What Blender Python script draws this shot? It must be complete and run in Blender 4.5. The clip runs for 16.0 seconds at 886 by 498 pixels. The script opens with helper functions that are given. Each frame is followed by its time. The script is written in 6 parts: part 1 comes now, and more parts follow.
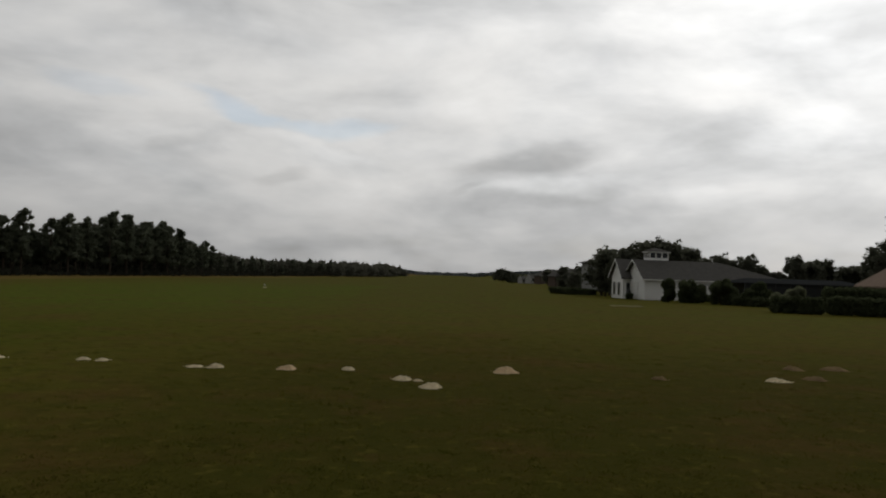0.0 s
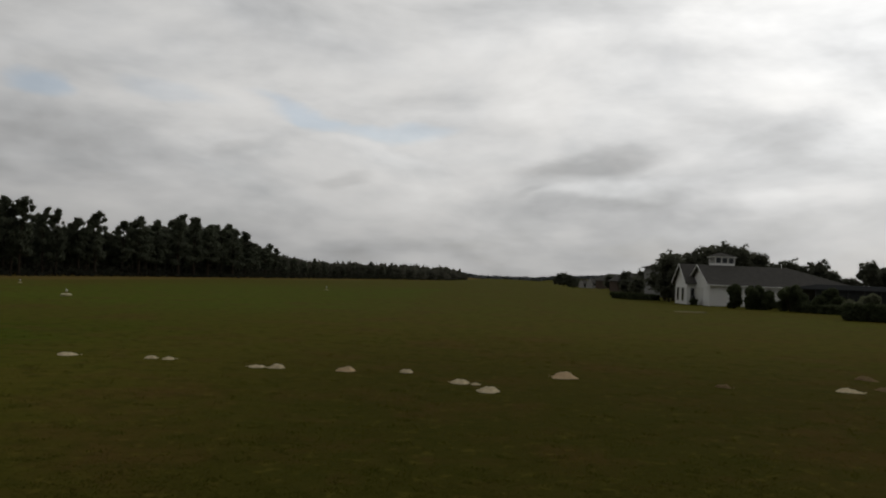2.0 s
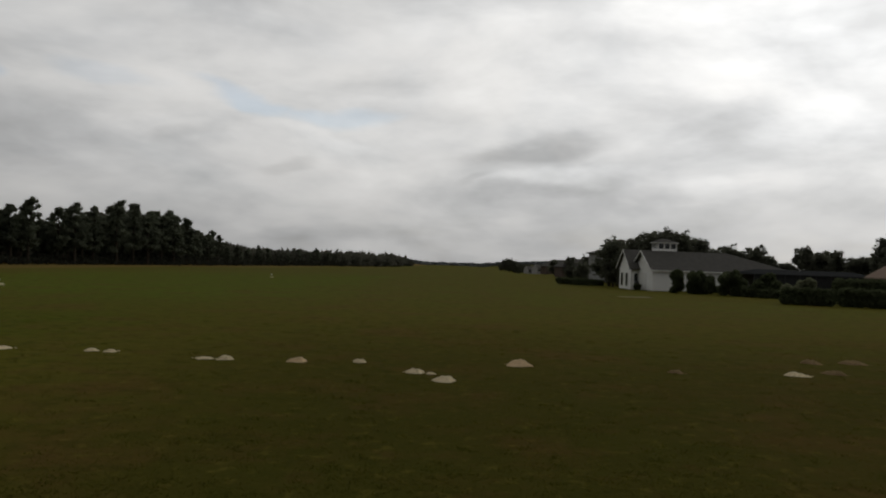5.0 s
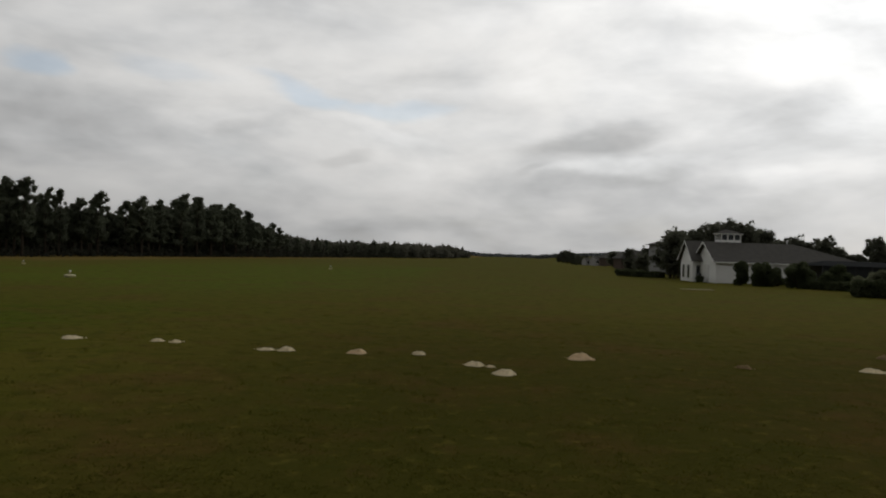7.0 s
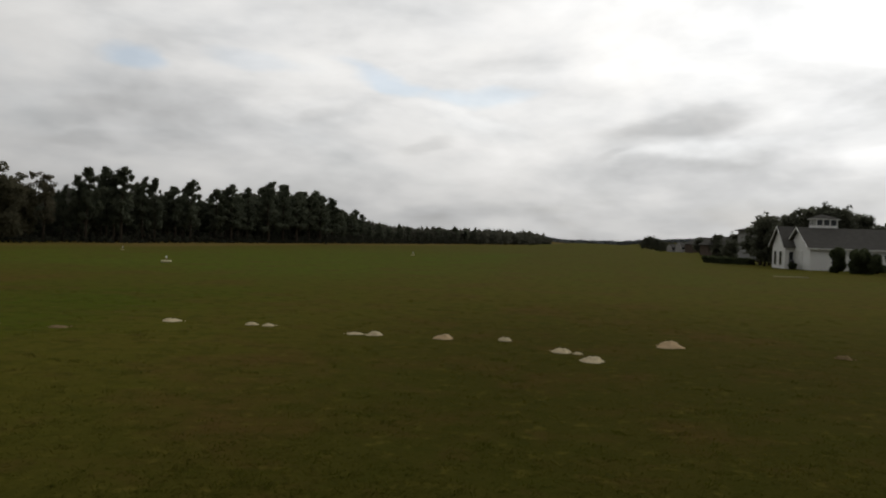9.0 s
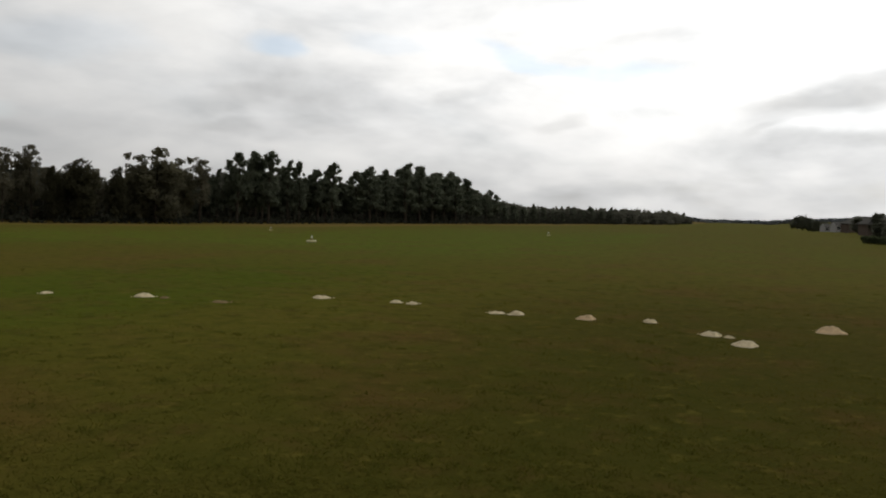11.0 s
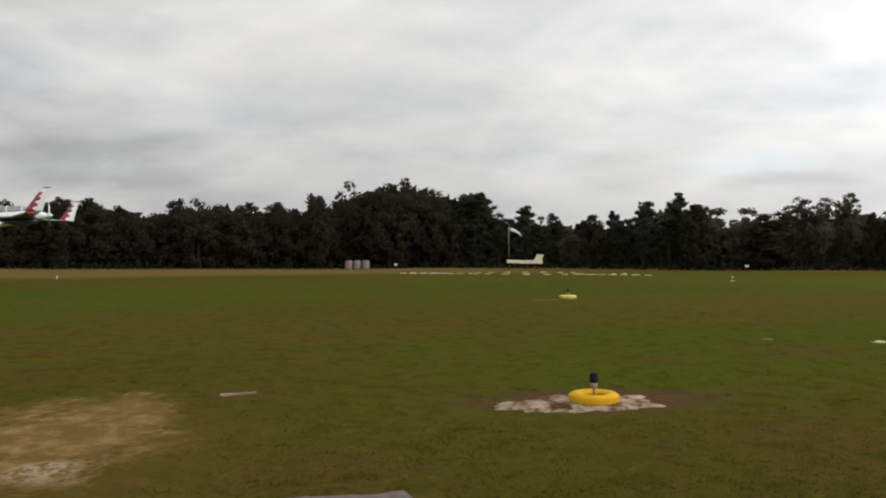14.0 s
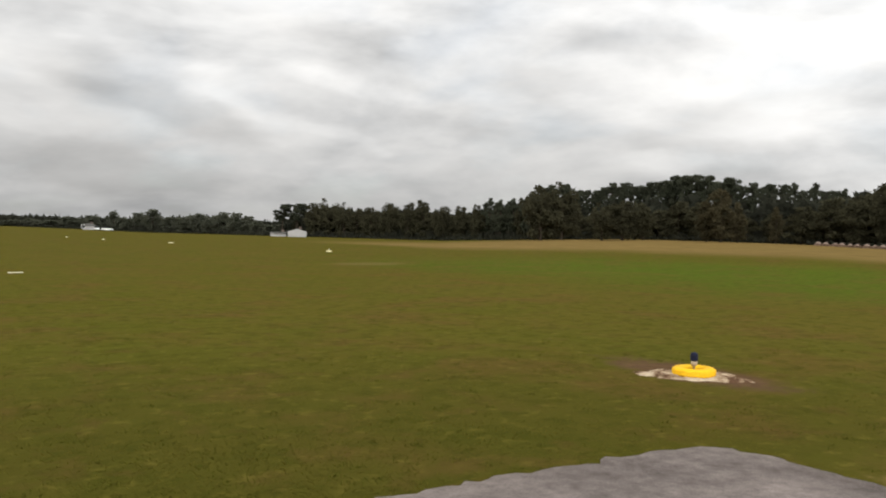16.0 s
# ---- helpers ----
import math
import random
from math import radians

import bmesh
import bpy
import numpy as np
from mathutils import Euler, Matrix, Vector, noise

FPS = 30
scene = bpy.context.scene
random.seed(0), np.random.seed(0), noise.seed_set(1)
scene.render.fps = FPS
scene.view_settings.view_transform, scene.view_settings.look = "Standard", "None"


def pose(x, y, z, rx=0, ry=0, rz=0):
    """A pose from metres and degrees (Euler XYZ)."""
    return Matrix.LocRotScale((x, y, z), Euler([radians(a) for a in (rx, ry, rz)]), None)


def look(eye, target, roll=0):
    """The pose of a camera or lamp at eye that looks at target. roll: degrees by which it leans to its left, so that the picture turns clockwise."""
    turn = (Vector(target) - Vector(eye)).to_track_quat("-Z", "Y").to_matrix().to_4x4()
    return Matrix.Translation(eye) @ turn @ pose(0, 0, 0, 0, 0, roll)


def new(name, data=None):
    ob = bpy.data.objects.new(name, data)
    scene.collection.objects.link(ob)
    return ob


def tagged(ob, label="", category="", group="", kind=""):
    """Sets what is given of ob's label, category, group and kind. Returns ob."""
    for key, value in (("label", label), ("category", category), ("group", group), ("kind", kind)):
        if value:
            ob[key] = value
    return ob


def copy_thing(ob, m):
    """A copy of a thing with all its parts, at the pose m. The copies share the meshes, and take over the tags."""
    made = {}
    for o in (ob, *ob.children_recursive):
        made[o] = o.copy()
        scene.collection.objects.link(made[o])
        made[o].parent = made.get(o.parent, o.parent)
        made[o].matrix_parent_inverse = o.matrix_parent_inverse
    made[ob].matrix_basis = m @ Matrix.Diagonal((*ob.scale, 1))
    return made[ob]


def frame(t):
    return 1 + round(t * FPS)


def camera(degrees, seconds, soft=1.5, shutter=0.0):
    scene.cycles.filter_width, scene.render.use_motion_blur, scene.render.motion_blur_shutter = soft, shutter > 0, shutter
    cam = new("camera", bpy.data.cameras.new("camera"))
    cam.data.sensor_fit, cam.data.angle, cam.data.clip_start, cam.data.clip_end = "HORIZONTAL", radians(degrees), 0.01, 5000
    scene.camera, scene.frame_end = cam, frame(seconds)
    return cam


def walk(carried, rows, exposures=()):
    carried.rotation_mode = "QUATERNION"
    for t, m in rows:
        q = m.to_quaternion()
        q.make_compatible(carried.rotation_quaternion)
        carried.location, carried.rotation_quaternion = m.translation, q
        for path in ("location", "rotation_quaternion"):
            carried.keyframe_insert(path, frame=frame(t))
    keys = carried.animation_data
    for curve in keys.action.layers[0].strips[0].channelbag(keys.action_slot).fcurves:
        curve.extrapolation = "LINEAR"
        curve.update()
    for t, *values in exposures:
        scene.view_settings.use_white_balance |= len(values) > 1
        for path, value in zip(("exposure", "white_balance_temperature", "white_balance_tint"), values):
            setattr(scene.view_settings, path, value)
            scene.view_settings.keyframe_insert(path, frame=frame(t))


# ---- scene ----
cam = camera(58.33, 16.0, soft=2.0)
PATH = [
    (0.0, pose(0.33, -0.23, 2.38, 91.49, -1.89, 1.23)),
    (0.5, pose(0.30, -0.24, 2.36, 90.94, -1.59, 0.61)),
    (1.0, pose(0.31, -0.25, 2.38, 90.36, -1.38, 1.91)),
    (1.5, pose(0.33, -0.23, 2.37, 90.93, -1.56, 3.38)),
    (2.0, pose(0.37, -0.22, 2.38, 91.59, -2.30, 5.57)),
    (2.5, pose(0.44, -0.17, 2.37, 91.56, -2.68, 5.43)),
    (3.0, pose(0.34, -0.12, 2.36, 91.51, -1.34, 2.08)),
    (3.5, pose(0.21, -0.07, 2.36, 90.02, -0.91, 0.69)),
    (3.7, pose(0.20, -0.06, 2.38, 89.89, -1.55, 0.65)),
    (5.8, pose(0.12, 0.24, 2.40, 91.16, -1.77, 3.01)),
    (6.0, pose(0.11, 0.27, 2.39, 90.45, -1.73, 3.69)),
    (6.5, pose(0.09, 0.28, 2.39, 89.42, -1.73, 4.77)),
    (7.0, pose(0.09, 0.26, 2.40, 90.01, -1.98, 5.75)),
    (7.5, pose(0.06, 0.24, 2.40, 90.26, -2.26, 7.71)),
    (8.0, pose(0.06, 0.23, 2.40, 90.25, -2.56, 8.19)),
    (8.2, pose(0.05, 0.24, 2.40, 89.58, -2.36, 8.61)),
    (10.3, pose(-0.14, 0.08, 2.38, 87.98, -1.78, 17.14)),
    (10.5, pose(-0.15, 0.09, 2.37, 87.09, -1.57, 17.91)),
    (11.0, pose(-0.20, 0.12, 2.38, 87.11, -1.61, 21.18)),
    (11.5, pose(-0.22, 0.20, 2.41, 88.26, -2.64, 25.15)),
    (12.0, pose(-0.21, 0.24, 2.40, 89.02, -3.02, 28.22)),
    (12.5, pose(-0.21, 0.22, 2.41, 89.60, -2.74, 29.73)),
    (13.0, pose(-0.27, 0.13, 2.38, 89.77, -3.08, 40.71)),
    (13.3, pose(-0.29, 0.08, 2.42, 89.97, -2.58, 47.27)),
    (13.5, pose(-0.33, 0.01, 2.40, 90.26, -1.38, 52.42)),
    (13.6, pose(-0.34, -0.03, 2.40, 90.45, -0.95, 56.19)),
    (14.0, pose(-0.31, -0.20, 2.39, 90.00, 0.54, 75.66)),
    (14.3, pose(-0.29, -0.29, 2.40, 89.91, 0.47, 91.89)),
    (14.5, pose(-0.25, -0.27, 2.40, 89.62, -1.03, 101.62)),
    (15.0, pose(-0.11, -0.23, 2.41, 89.39, -1.00, 124.42)),
    (15.5, pose(-0.08, -0.14, 2.42, 88.14, -0.58, 139.58)),
    (16.0, pose(-0.00, -0.19, 2.44, 89.04, -0.77, 146.27)),
]
EXPOSURES = [(0.0, -1.71), (3.7, -1.78), (5.8, -1.62), (8.2, -1.50), (10.3, -1.06), (11.0, -1.00), (12.0, -0.97), (12.8, -0.89),
             (13.5, -0.66), (14.0, -0.46), (14.5, -0.12), (15.0, 0.08), (15.5, 0.31), (16.0, 0.35)]
walk(cam, PATH, EXPOSURES)

rnd = random.Random(7)


# ---------------------------------------------------------------- light
SUN_AZ, SUN_EL = -30.0, 33.0          # azimuth counter-clockwise from +y


def way(az, el):
    a, e = radians(az), radians(el)
    return Vector((-math.sin(a) * math.cos(e), math.cos(a) * math.cos(e), math.sin(e)))


def build_world():
    world = bpy.data.worlds.new("overcast_sky")
    scene.world = world
    world.use_nodes = True
    nt = world.node_tree
    nt.nodes.clear()
    N = nt.nodes.new

    def math_node(op, a, b=None, clamp=False):
        n = N("ShaderNodeMath")
        n.operation, n.use_clamp = op, clamp
        for i, v in enumerate((a, b)):
            if v is None:
                continue
            if isinstance(v, (int, float)):
                n.inputs[i].default_value = v
            else:
                nt.links.new(v, n.inputs[i])
        return n.outputs[0]

    co = N("ShaderNodeTexCoord").outputs["Generated"]
    sep = N("ShaderNodeSeparateXYZ")
    nt.links.new(co, sep.inputs[0])
    x, y, z = sep.outputs
    zc = math_node("MAXIMUM", z, 0.0)
    flat = math_node("ADD", zc, 0.22)
    u, v = math_node("DIVIDE", x, flat), math_node("DIVIDE", y, flat)
    comb = N("ShaderNodeCombineXYZ")
    nt.links.new(u, comb.inputs[0])
    nt.links.new(v, comb.inputs[1])

    def cloud(scale, detail, rough, distort, shift):
        mp = N("ShaderNodeMapping")
        nt.links.new(comb.outputs[0], mp.inputs[0])
        mp.inputs["Location"].default_value = shift
        mp.inputs["Rotation"].default_value = (0, 0, radians(25))
        mp.inputs["Scale"].default_value = (1.0, 0.75, 1.0)
        n = N("ShaderNodeTexNoise")
        nt.links.new(mp.outputs[0], n.inputs["Vector"])
        n.inputs["Scale"].default_value = scale
        n.inputs["Detail"].default_value = detail
        n.inputs["Roughness"].default_value = rough
        n.inputs["Distortion"].default_value = distort
        return n.outputs["Fac"]

    def ramp(fac, stops):
        r = N("ShaderNodeValToRGB")
        nt.links.new(fac, r.inputs[0])
        el = r.color_ramp.elements
        while len(el) < len(stops):
            el.new(0.5)
        for e, (p, c) in zip(el, stops):
            e.position, e.color = p, (*c, 1) if len(c) == 3 else (c[0],) * 3 + (1,)
        return r.outputs[0]

    def field(vec, scale, detail, rough, distort=0.2, out="Fac"):
        n = N("ShaderNodeTexNoise")
        nt.links.new(vec, n.inputs["Vector"])
        for k, v in (("Scale", scale), ("Detail", detail), ("Roughness", rough), ("Distortion", distort)):
            n.inputs[k].default_value = v
        return n.outputs[out]

    def moved(vec, shift, stretch=(1, 1, 1)):
        mp = N("ShaderNodeMapping")
        nt.links.new(vec, mp.inputs[0])
        mp.inputs["Location"].default_value, mp.inputs["Scale"].default_value = shift, stretch
        return mp.outputs[0]

    def vec_math(op, a, b, scale=None):
        n = N("ShaderNodeVectorMath")
        n.operation = op
        for k, v in enumerate((a, b)):
            if v is None:
                continue
            if isinstance(v, (tuple, Vector)):
                n.inputs[k].default_value = v
            else:
                nt.links.new(v, n.inputs[k])
        if scale is not None:
            n.inputs["Scale"].default_value = scale
        return n.outputs["Value" if op == "DOT_PRODUCT" else "Vector"]

    def smooth(v, f0, f1, t0, t1):
        n = N("ShaderNodeMapRange")
        n.interpolation_type = "SMOOTHSTEP"
        nt.links.new(v, n.inputs["Value"])
        for k, w in (("From Min", f0), ("From Max", f1), ("To Min", t0), ("To Max", t1)):
            n.inputs[k].default_value = w
        return n.outputs["Result"]

    # layered cloud: broad sheets, ragged fibres, and heaps that are lit from above
    big = cloud(0.9, 5.0, 0.5, 0.3, (3.1, 1.7, 0.0))
    fine = cloud(2.4, 4.5, 0.50, 0.25, (0.4, 5.2, 0.0))
    tall = moved(co, (0.0, 0.0, 0.0), (1.0, 1.0, 2.6))
    lumps = field(tall, 4.2, 5.5, 0.53, 0.2)
    lumps_up = field(moved(co, (0.0, 0.0, 0.05), (1.0, 1.0, 2.6)), 4.2, 5.5, 0.53, 0.2)
    mix = math_node("ADD", math_node("MULTIPLY", big, 0.36), math_node("MULTIPLY", fine, 0.26))
    mix = math_node("ADD", mix, math_node("MULTIPLY", lumps, 0.38))
    body = ramp(mix, [(0.38, (0.66,)), (0.45, (0.85,)), (0.52, (1.02,)), (0.61, (1.16,))])
    body = math_node("ADD", body, math_node("MULTIPLY", math_node("SUBTRACT", lumps, lumps_up), 0.5))
    # brightness round the veiled sun
    d01 = math_node("MULTIPLY_ADD", vec_math("DOT_PRODUCT", co, way(SUN_AZ, SUN_EL)), 0.5)
    d01.node.inputs[2].default_value = 0.5
    glow = ramp(d01, [(0.0, (0.42,)), (0.13, (0.56,)), (0.18, (0.72,)), (0.24, (0.85,)), (0.32, (0.95,)), (0.40, (1.02,)), (0.50, (1.09,)), (0.60, (1.27,)),
                      (0.75, (1.70,)), (0.90, (2.12,)), (0.95, (2.6,)), (1.0, (4.2,))])
    body = math_node("ADD", 1.0, math_node("MULTIPLY", math_node("SUBTRACT", body, 1.0), math_node("ADD", smooth(d01, 0.20, 0.36, 1.0, 0.52), smooth(d01, 0.60, 0.80, 0.0, 0.30))))
    # single clouds and bright gaps: azimuth, elevation, half length, half height, tilt, depth
    wob = vec_math("SUBTRACT", field(tall, 9.0, 3.5, 0.5, 0.1, "Color"), (0.5, 0.5, 0.5))
    wob = vec_math("MULTIPLY", wob, (0.09, 0.09, 0.045))
    co2 = vec_math("ADD", co, wob)

    def patches(rows):
        total = None
        for az, el, wx, wy, tilt, amp in rows:
            c = way(az, el)
            side = Vector((0, 0, 1)).cross(c).normalized()
            up = c.cross(side)
            ct, st = math.cos(radians(tilt)), math.sin(radians(tilt))
            a = vec_math("DOT_PRODUCT", co2, (side * ct + up * st) / math.tan(radians(wx)))
            b = vec_math("DOT_PRODUCT", co2, (up * ct - side * st) / math.tan(radians(wy)))
            d = math_node("SQRT", math_node("ADD", math_node("MULTIPLY", a, a), math_node("MULTIPLY", b, b)))
            v = smooth(d, 0.35, 1.15, amp, 0.0)
            total = v if total is None else math_node("ADD", total, v)
        return total

    WEST = [(-4.7, 8.0, 6.0, 1.15, -7, -0.32), (-0.6, 5.9, 1.8, 0.5, -15, -0.10), (13.0, 6.25, 2.4, 0.7, -10, -0.12), (20.0, 8.1, 2.8, 0.8, -18, -0.10),
            (35.2, 7.2, 5.0, 1.2, -6, -0.16), (36.0, 5.2, 3.5, 0.7, -4, -0.13), (29.9, 5.7, 3.0, 0.7, 0, -0.10), (52.6, 4.2, 5.0, 0.8, 0, -0.08),
            (62.8, 5.3, 6.0, 1.6, 0, -0.06), (80.0, 9.0, 14.0, 8.0, 0, -0.10)]
    EAST = [(117.0, 9.5, 6.0, 1.4, 8, -0.10), (108.0, 7.0, 7.0, 1.6, 4, -0.06), (133.0, 13.5, 6.0, 1.5, 8, -0.12), (125.0, 8.7, 5.5, 1.6, -8, -0.10), (129.8, 6.9, 4.0, 1.2, 0, -0.10), (165.5, 8.4, 8.5, 1.7, 17, -0.22), (153.1, 13.3, 5.0, 1.6, 10, -0.14),
            (139.7, 11.1, 4.0, 1.7, 5, -0.13), (141.7, 7.2, 5.0, 1.1, 6, -0.10), (169.5, 4.0, 10.0, 2.0, 4, -0.20), (160.0, 3.2, 9.0, 1.2, 4, -0.06), (174.0, 10.0, 10.0, 9.0, 0, -0.19)]
    GAPS = [(-6.8, 6.2, 6.5, 0.9, -3, 0.26), (-17.5, 5.6, 4.0, 0.7, 0, 0.10), (-23.5, 9.6, 5.0, 2.2, 0, 0.16), (-26.0, 16.0, 7.0, 4.0, 0, 0.03), (22.4, 8.3, 3.0, 1.1, 0, 0.08),
            (10.0, 8.2, 5.0, 0.7, 12, 0.08), (167.2, 12.2, 6.0, 1.3, 15, 0.12), (152.0, 10.4, 7.0, 1.0, 14, 0.11), (130.6, 5.5, 4.5, 1.0, 0, 0.14),
            (156.0, 7.6, 8.0, 0.8, 16, 0.08)]
    light = math_node("MULTIPLY", glow, body)
    for rows in (WEST, EAST, GAPS):
        light = math_node("MULTIPLY", light, math_node("ADD", 1.0, patches(rows)))
    # unseen overhead sky dimmed to keep the ground dark; duller towards the horizon
    light = math_node("MULTIPLY", light, smooth(z, 0.30, 0.85, 1.0, 0.55))
    light = math_node("MULTIPLY", light, smooth(z, -0.02, 0.17, 0.72, 1.03))
    # thin blue where the cloud opens
    sky = N("ShaderNodeTexSky")
    sky.sky_type, sky.sun_disc = "NISHITA", False
    sky.sun_elevation, sky.sun_rotation = radians(SUN_EL), radians(-SUN_AZ)
    HOLES = [(15.0, 10.5, 5.0, 0.8, 14, 0.42), (8.4, 9.9, 3.8, 0.8, -10, 0.36), (33.0, 11.0, 2.4, 1.1, 0, 0.42), (54.4, 5.6, 5.0, 1.1, 0, 0.20),
             (47.0, 10.2, 7.0, 1.6, 0, 0.12), (25.0, 11.6, 4.0, 0.8, 8, 0.16)]
    gap = math_node("MAXIMUM", ramp(fine, [(0.28, (0.035,)), (0.50, (0.0,))]), patches(HOLES), True)

    def mixed(kind, fac, a, b):
        n = N("ShaderNodeMix")
        n.data_type, n.blend_type = "RGBA", kind
        for k, v in (("Factor", fac), ("A", a), ("B", b)):
            if isinstance(v, (int, float)):
                n.inputs[k].default_value = v
            elif isinstance(v, tuple):
                n.inputs[k].default_value = (*v, 1)
            else:
                nt.links.new(v, n.inputs[k])
        return n.outputs["Result"]

    grey = mixed("MULTIPLY", 1.0, ramp(mix, [(0.43, (0.993, 0.998, 0.997)), (0.56, (1.01, 1.0, 0.980))]), light)
    blue = mixed("MULTIPLY", 1.0, sky.outputs[0], (0.3, 0.3, 0.3))
    whole = mixed("MIX", gap, grey, blue)
    bg = N("ShaderNodeBackground")
    nt.links.new(whole, bg.inputs["Color"])
    bg.inputs["Strength"].default_value = 1.0
    out = N("ShaderNodeOutputWorld")
    nt.links.new(bg.outputs[0], out.inputs[0])


build_world()
sun = new("sun", bpy.data.lights.new("sun", "SUN"))
sun.data.energy, sun.data.angle, sun.data.color = 0.5, radians(14), (1.0, 0.96, 0.9)
sun.matrix_world = look(way(SUN_AZ, SUN_EL) * 300, (0, 0, 0))


# ---------------------------------------------------------------- materials
def material(name, dark, light, scale=1.0, rough=0.85, bump=0.3, fine=8.0, metal=0.0, island=0.0, vary=0.0, coat=0.0, thin=0.0):
    """Two-scale noise between two colours, with relief; island and vary add a random step per leaf or per object."""
    m = bpy.data.materials.new(name)
    m.use_nodes = True
    nt = m.node_tree
    bsdf = nt.nodes["Principled BSDF"]
    N, L = nt.nodes.new, nt.links.new
    co = N("ShaderNodeTexCoord")
    n1, n2 = N("ShaderNodeTexNoise"), N("ShaderNodeTexNoise")
    for n, s, d in ((n1, scale, 4.0), (n2, scale * fine, 5.0)):
        L(co.outputs["Object"], n.inputs["Vector"])
        n.inputs["Scale"].default_value, n.inputs["Detail"].default_value = s, d
    a = N("ShaderNodeMath")
    a.operation = "MULTIPLY_ADD"
    L(n2.outputs["Fac"], a.inputs[0])
    a.inputs[1].default_value = 0.45
    b = N("ShaderNodeMath")
    b.operation = "MULTIPLY_ADD"
    L(n1.outputs["Fac"], b.inputs[0])
    b.inputs[1].default_value, b.inputs[2].default_value = 0.9, -0.18
    L(b.outputs[0], a.inputs[2])
    fac = a.outputs[0]
    if island:
        g, c = N("ShaderNodeNewGeometry"), N("ShaderNodeMath")
        c.operation = "MULTIPLY_ADD"
        L(g.outputs["Random Per Island"], c.inputs[0])
        c.inputs[1].default_value = island
        L(fac, c.inputs[2])
        d = N("ShaderNodeMath")
        d.operation = "SUBTRACT"
        L(c.outputs[0], d.inputs[0])
        d.inputs[1].default_value = island / 2
        fac = d.outputs[0]
    if vary:
        g, c = N("ShaderNodeObjectInfo"), N("ShaderNodeMath")
        c.operation = "MULTIPLY_ADD"
        L(g.outputs["Random"], c.inputs[0])
        c.inputs[1].default_value = vary
        L(fac, c.inputs[2])
        d = N("ShaderNodeMath")
        d.operation = "SUBTRACT"
        L(c.outputs[0], d.inputs[0])
        d.inputs[1].default_value = vary / 2
        fac = d.outputs[0]
    r = N("ShaderNodeMix")
    r.data_type = "RGBA"
    r.inputs["A"].default_value, r.inputs["B"].default_value = (*dark, 1), (*light, 1)
    L(fac, r.inputs["Factor"])
    L(r.outputs["Result"], bsdf.inputs["Base Color"])
    bsdf.inputs["Roughness"].default_value, bsdf.inputs["Metallic"].default_value = rough, metal
    bsdf.inputs["Coat Weight"].default_value = coat
    bsdf.inputs["Specular IOR Level"].default_value = 0.0 if rough >= 0.9 else (0.25 if rough > 0.7 else 0.5)
    if bump:
        bp = N("ShaderNodeBump")
        bp.inputs["Strength"].default_value, bp.inputs["Distance"].default_value = bump, 0.05
        L(n2.outputs["Fac"], bp.inputs["Height"])
        L(bp.outputs[0], bsdf.inputs["Normal"])
    if thin:
        tr, mx = N("ShaderNodeBsdfTranslucent"), N("ShaderNodeMixShader")
        L(r.outputs["Result"], tr.inputs["Color"])
        mx.inputs[0].default_value = thin
        L(bsdf.outputs[0], mx.inputs[1])
        L(tr.outputs[0], mx.inputs[2])
        L(mx.outputs[0], nt.nodes["Material Output"].inputs["Surface"])
    return m


# needles on the sun side, lightened: backlit haze is put into the colour
LITPINE = material("pine_needles", (0.098, 0.11, 0.078), (0.15, 0.164, 0.11), 0.35, 0.9, 0, island=0.3, vary=0.25, thin=0.65)
OAK = material("oak_leaves", (0.042, 0.040, 0.024), (0.068, 0.064, 0.037), 0.35, 0.9, 0, island=0.3, vary=0.3, thin=0.5)
RUST = material("browning_leaves", (0.046, 0.041, 0.024), (0.078, 0.066, 0.036), 0.35, 0.9, 0, island=0.3, vary=0.3, thin=0.45)
# olive-brown hue, lightened as well with backlit haze painted in
OLIVE = material("olive_brown_leaves", (0.09, 0.087, 0.057), (0.155, 0.142, 0.088), 0.35, 0.9, 0, island=0.3, vary=0.3, thin=0.65)
# the same needles away from the sun, without the painted lightening
DARKPINE = material("dark_pine_needles", (0.048, 0.053, 0.036), (0.080, 0.086, 0.057), 0.35, 0.9, 0, island=0.3, vary=0.3, thin=0.5)
PALE = material("thin_autumn_leaves", (0.075, 0.072, 0.048), (0.170, 0.152, 0.103), 0.4, 0.9, 0, island=0.5, vary=0.3, thin=0.5)
# oak leaves copied lighter: glare and distance haze put into the colour
LITOAK = material("lit_oak_leaves", (0.090, 0.094, 0.068), (0.142, 0.147, 0.106), 0.35, 0.9, 0, island=0.3, vary=0.3, thin=0.7)
SHRUB = material("shrub_leaves", (0.055, 0.066, 0.034), (0.115, 0.132, 0.07), 0.8, 0.9, 0, island=0.4, vary=0.3, thin=0.5)
PLUME = material("pale_grass_plumes", (0.13, 0.14, 0.085), (0.23, 0.24, 0.15), 0.8, 0.9, 0, island=0.4, thin=0.5)
# undergrowth and the wood's fill; shade of the depths is put into this colour
UNDERFILL = material("undergrowth_and_fill_leaves", (0.028, 0.03, 0.022), (0.045, 0.046, 0.033), 0.3, 0.9, 0, island=0.4, thin=0.5)
# lighter copy for the fill on the sun side, backlit haze painted in
LITFILL = material("lit_fill_leaves", (0.085, 0.086, 0.068), (0.135, 0.132, 0.1), 0.3, 0.9, 0, island=0.4, thin=0.4)
BARK = material("bark", (0.025, 0.02, 0.015), (0.065, 0.052, 0.038), 1.5, 0.95, 0.6)
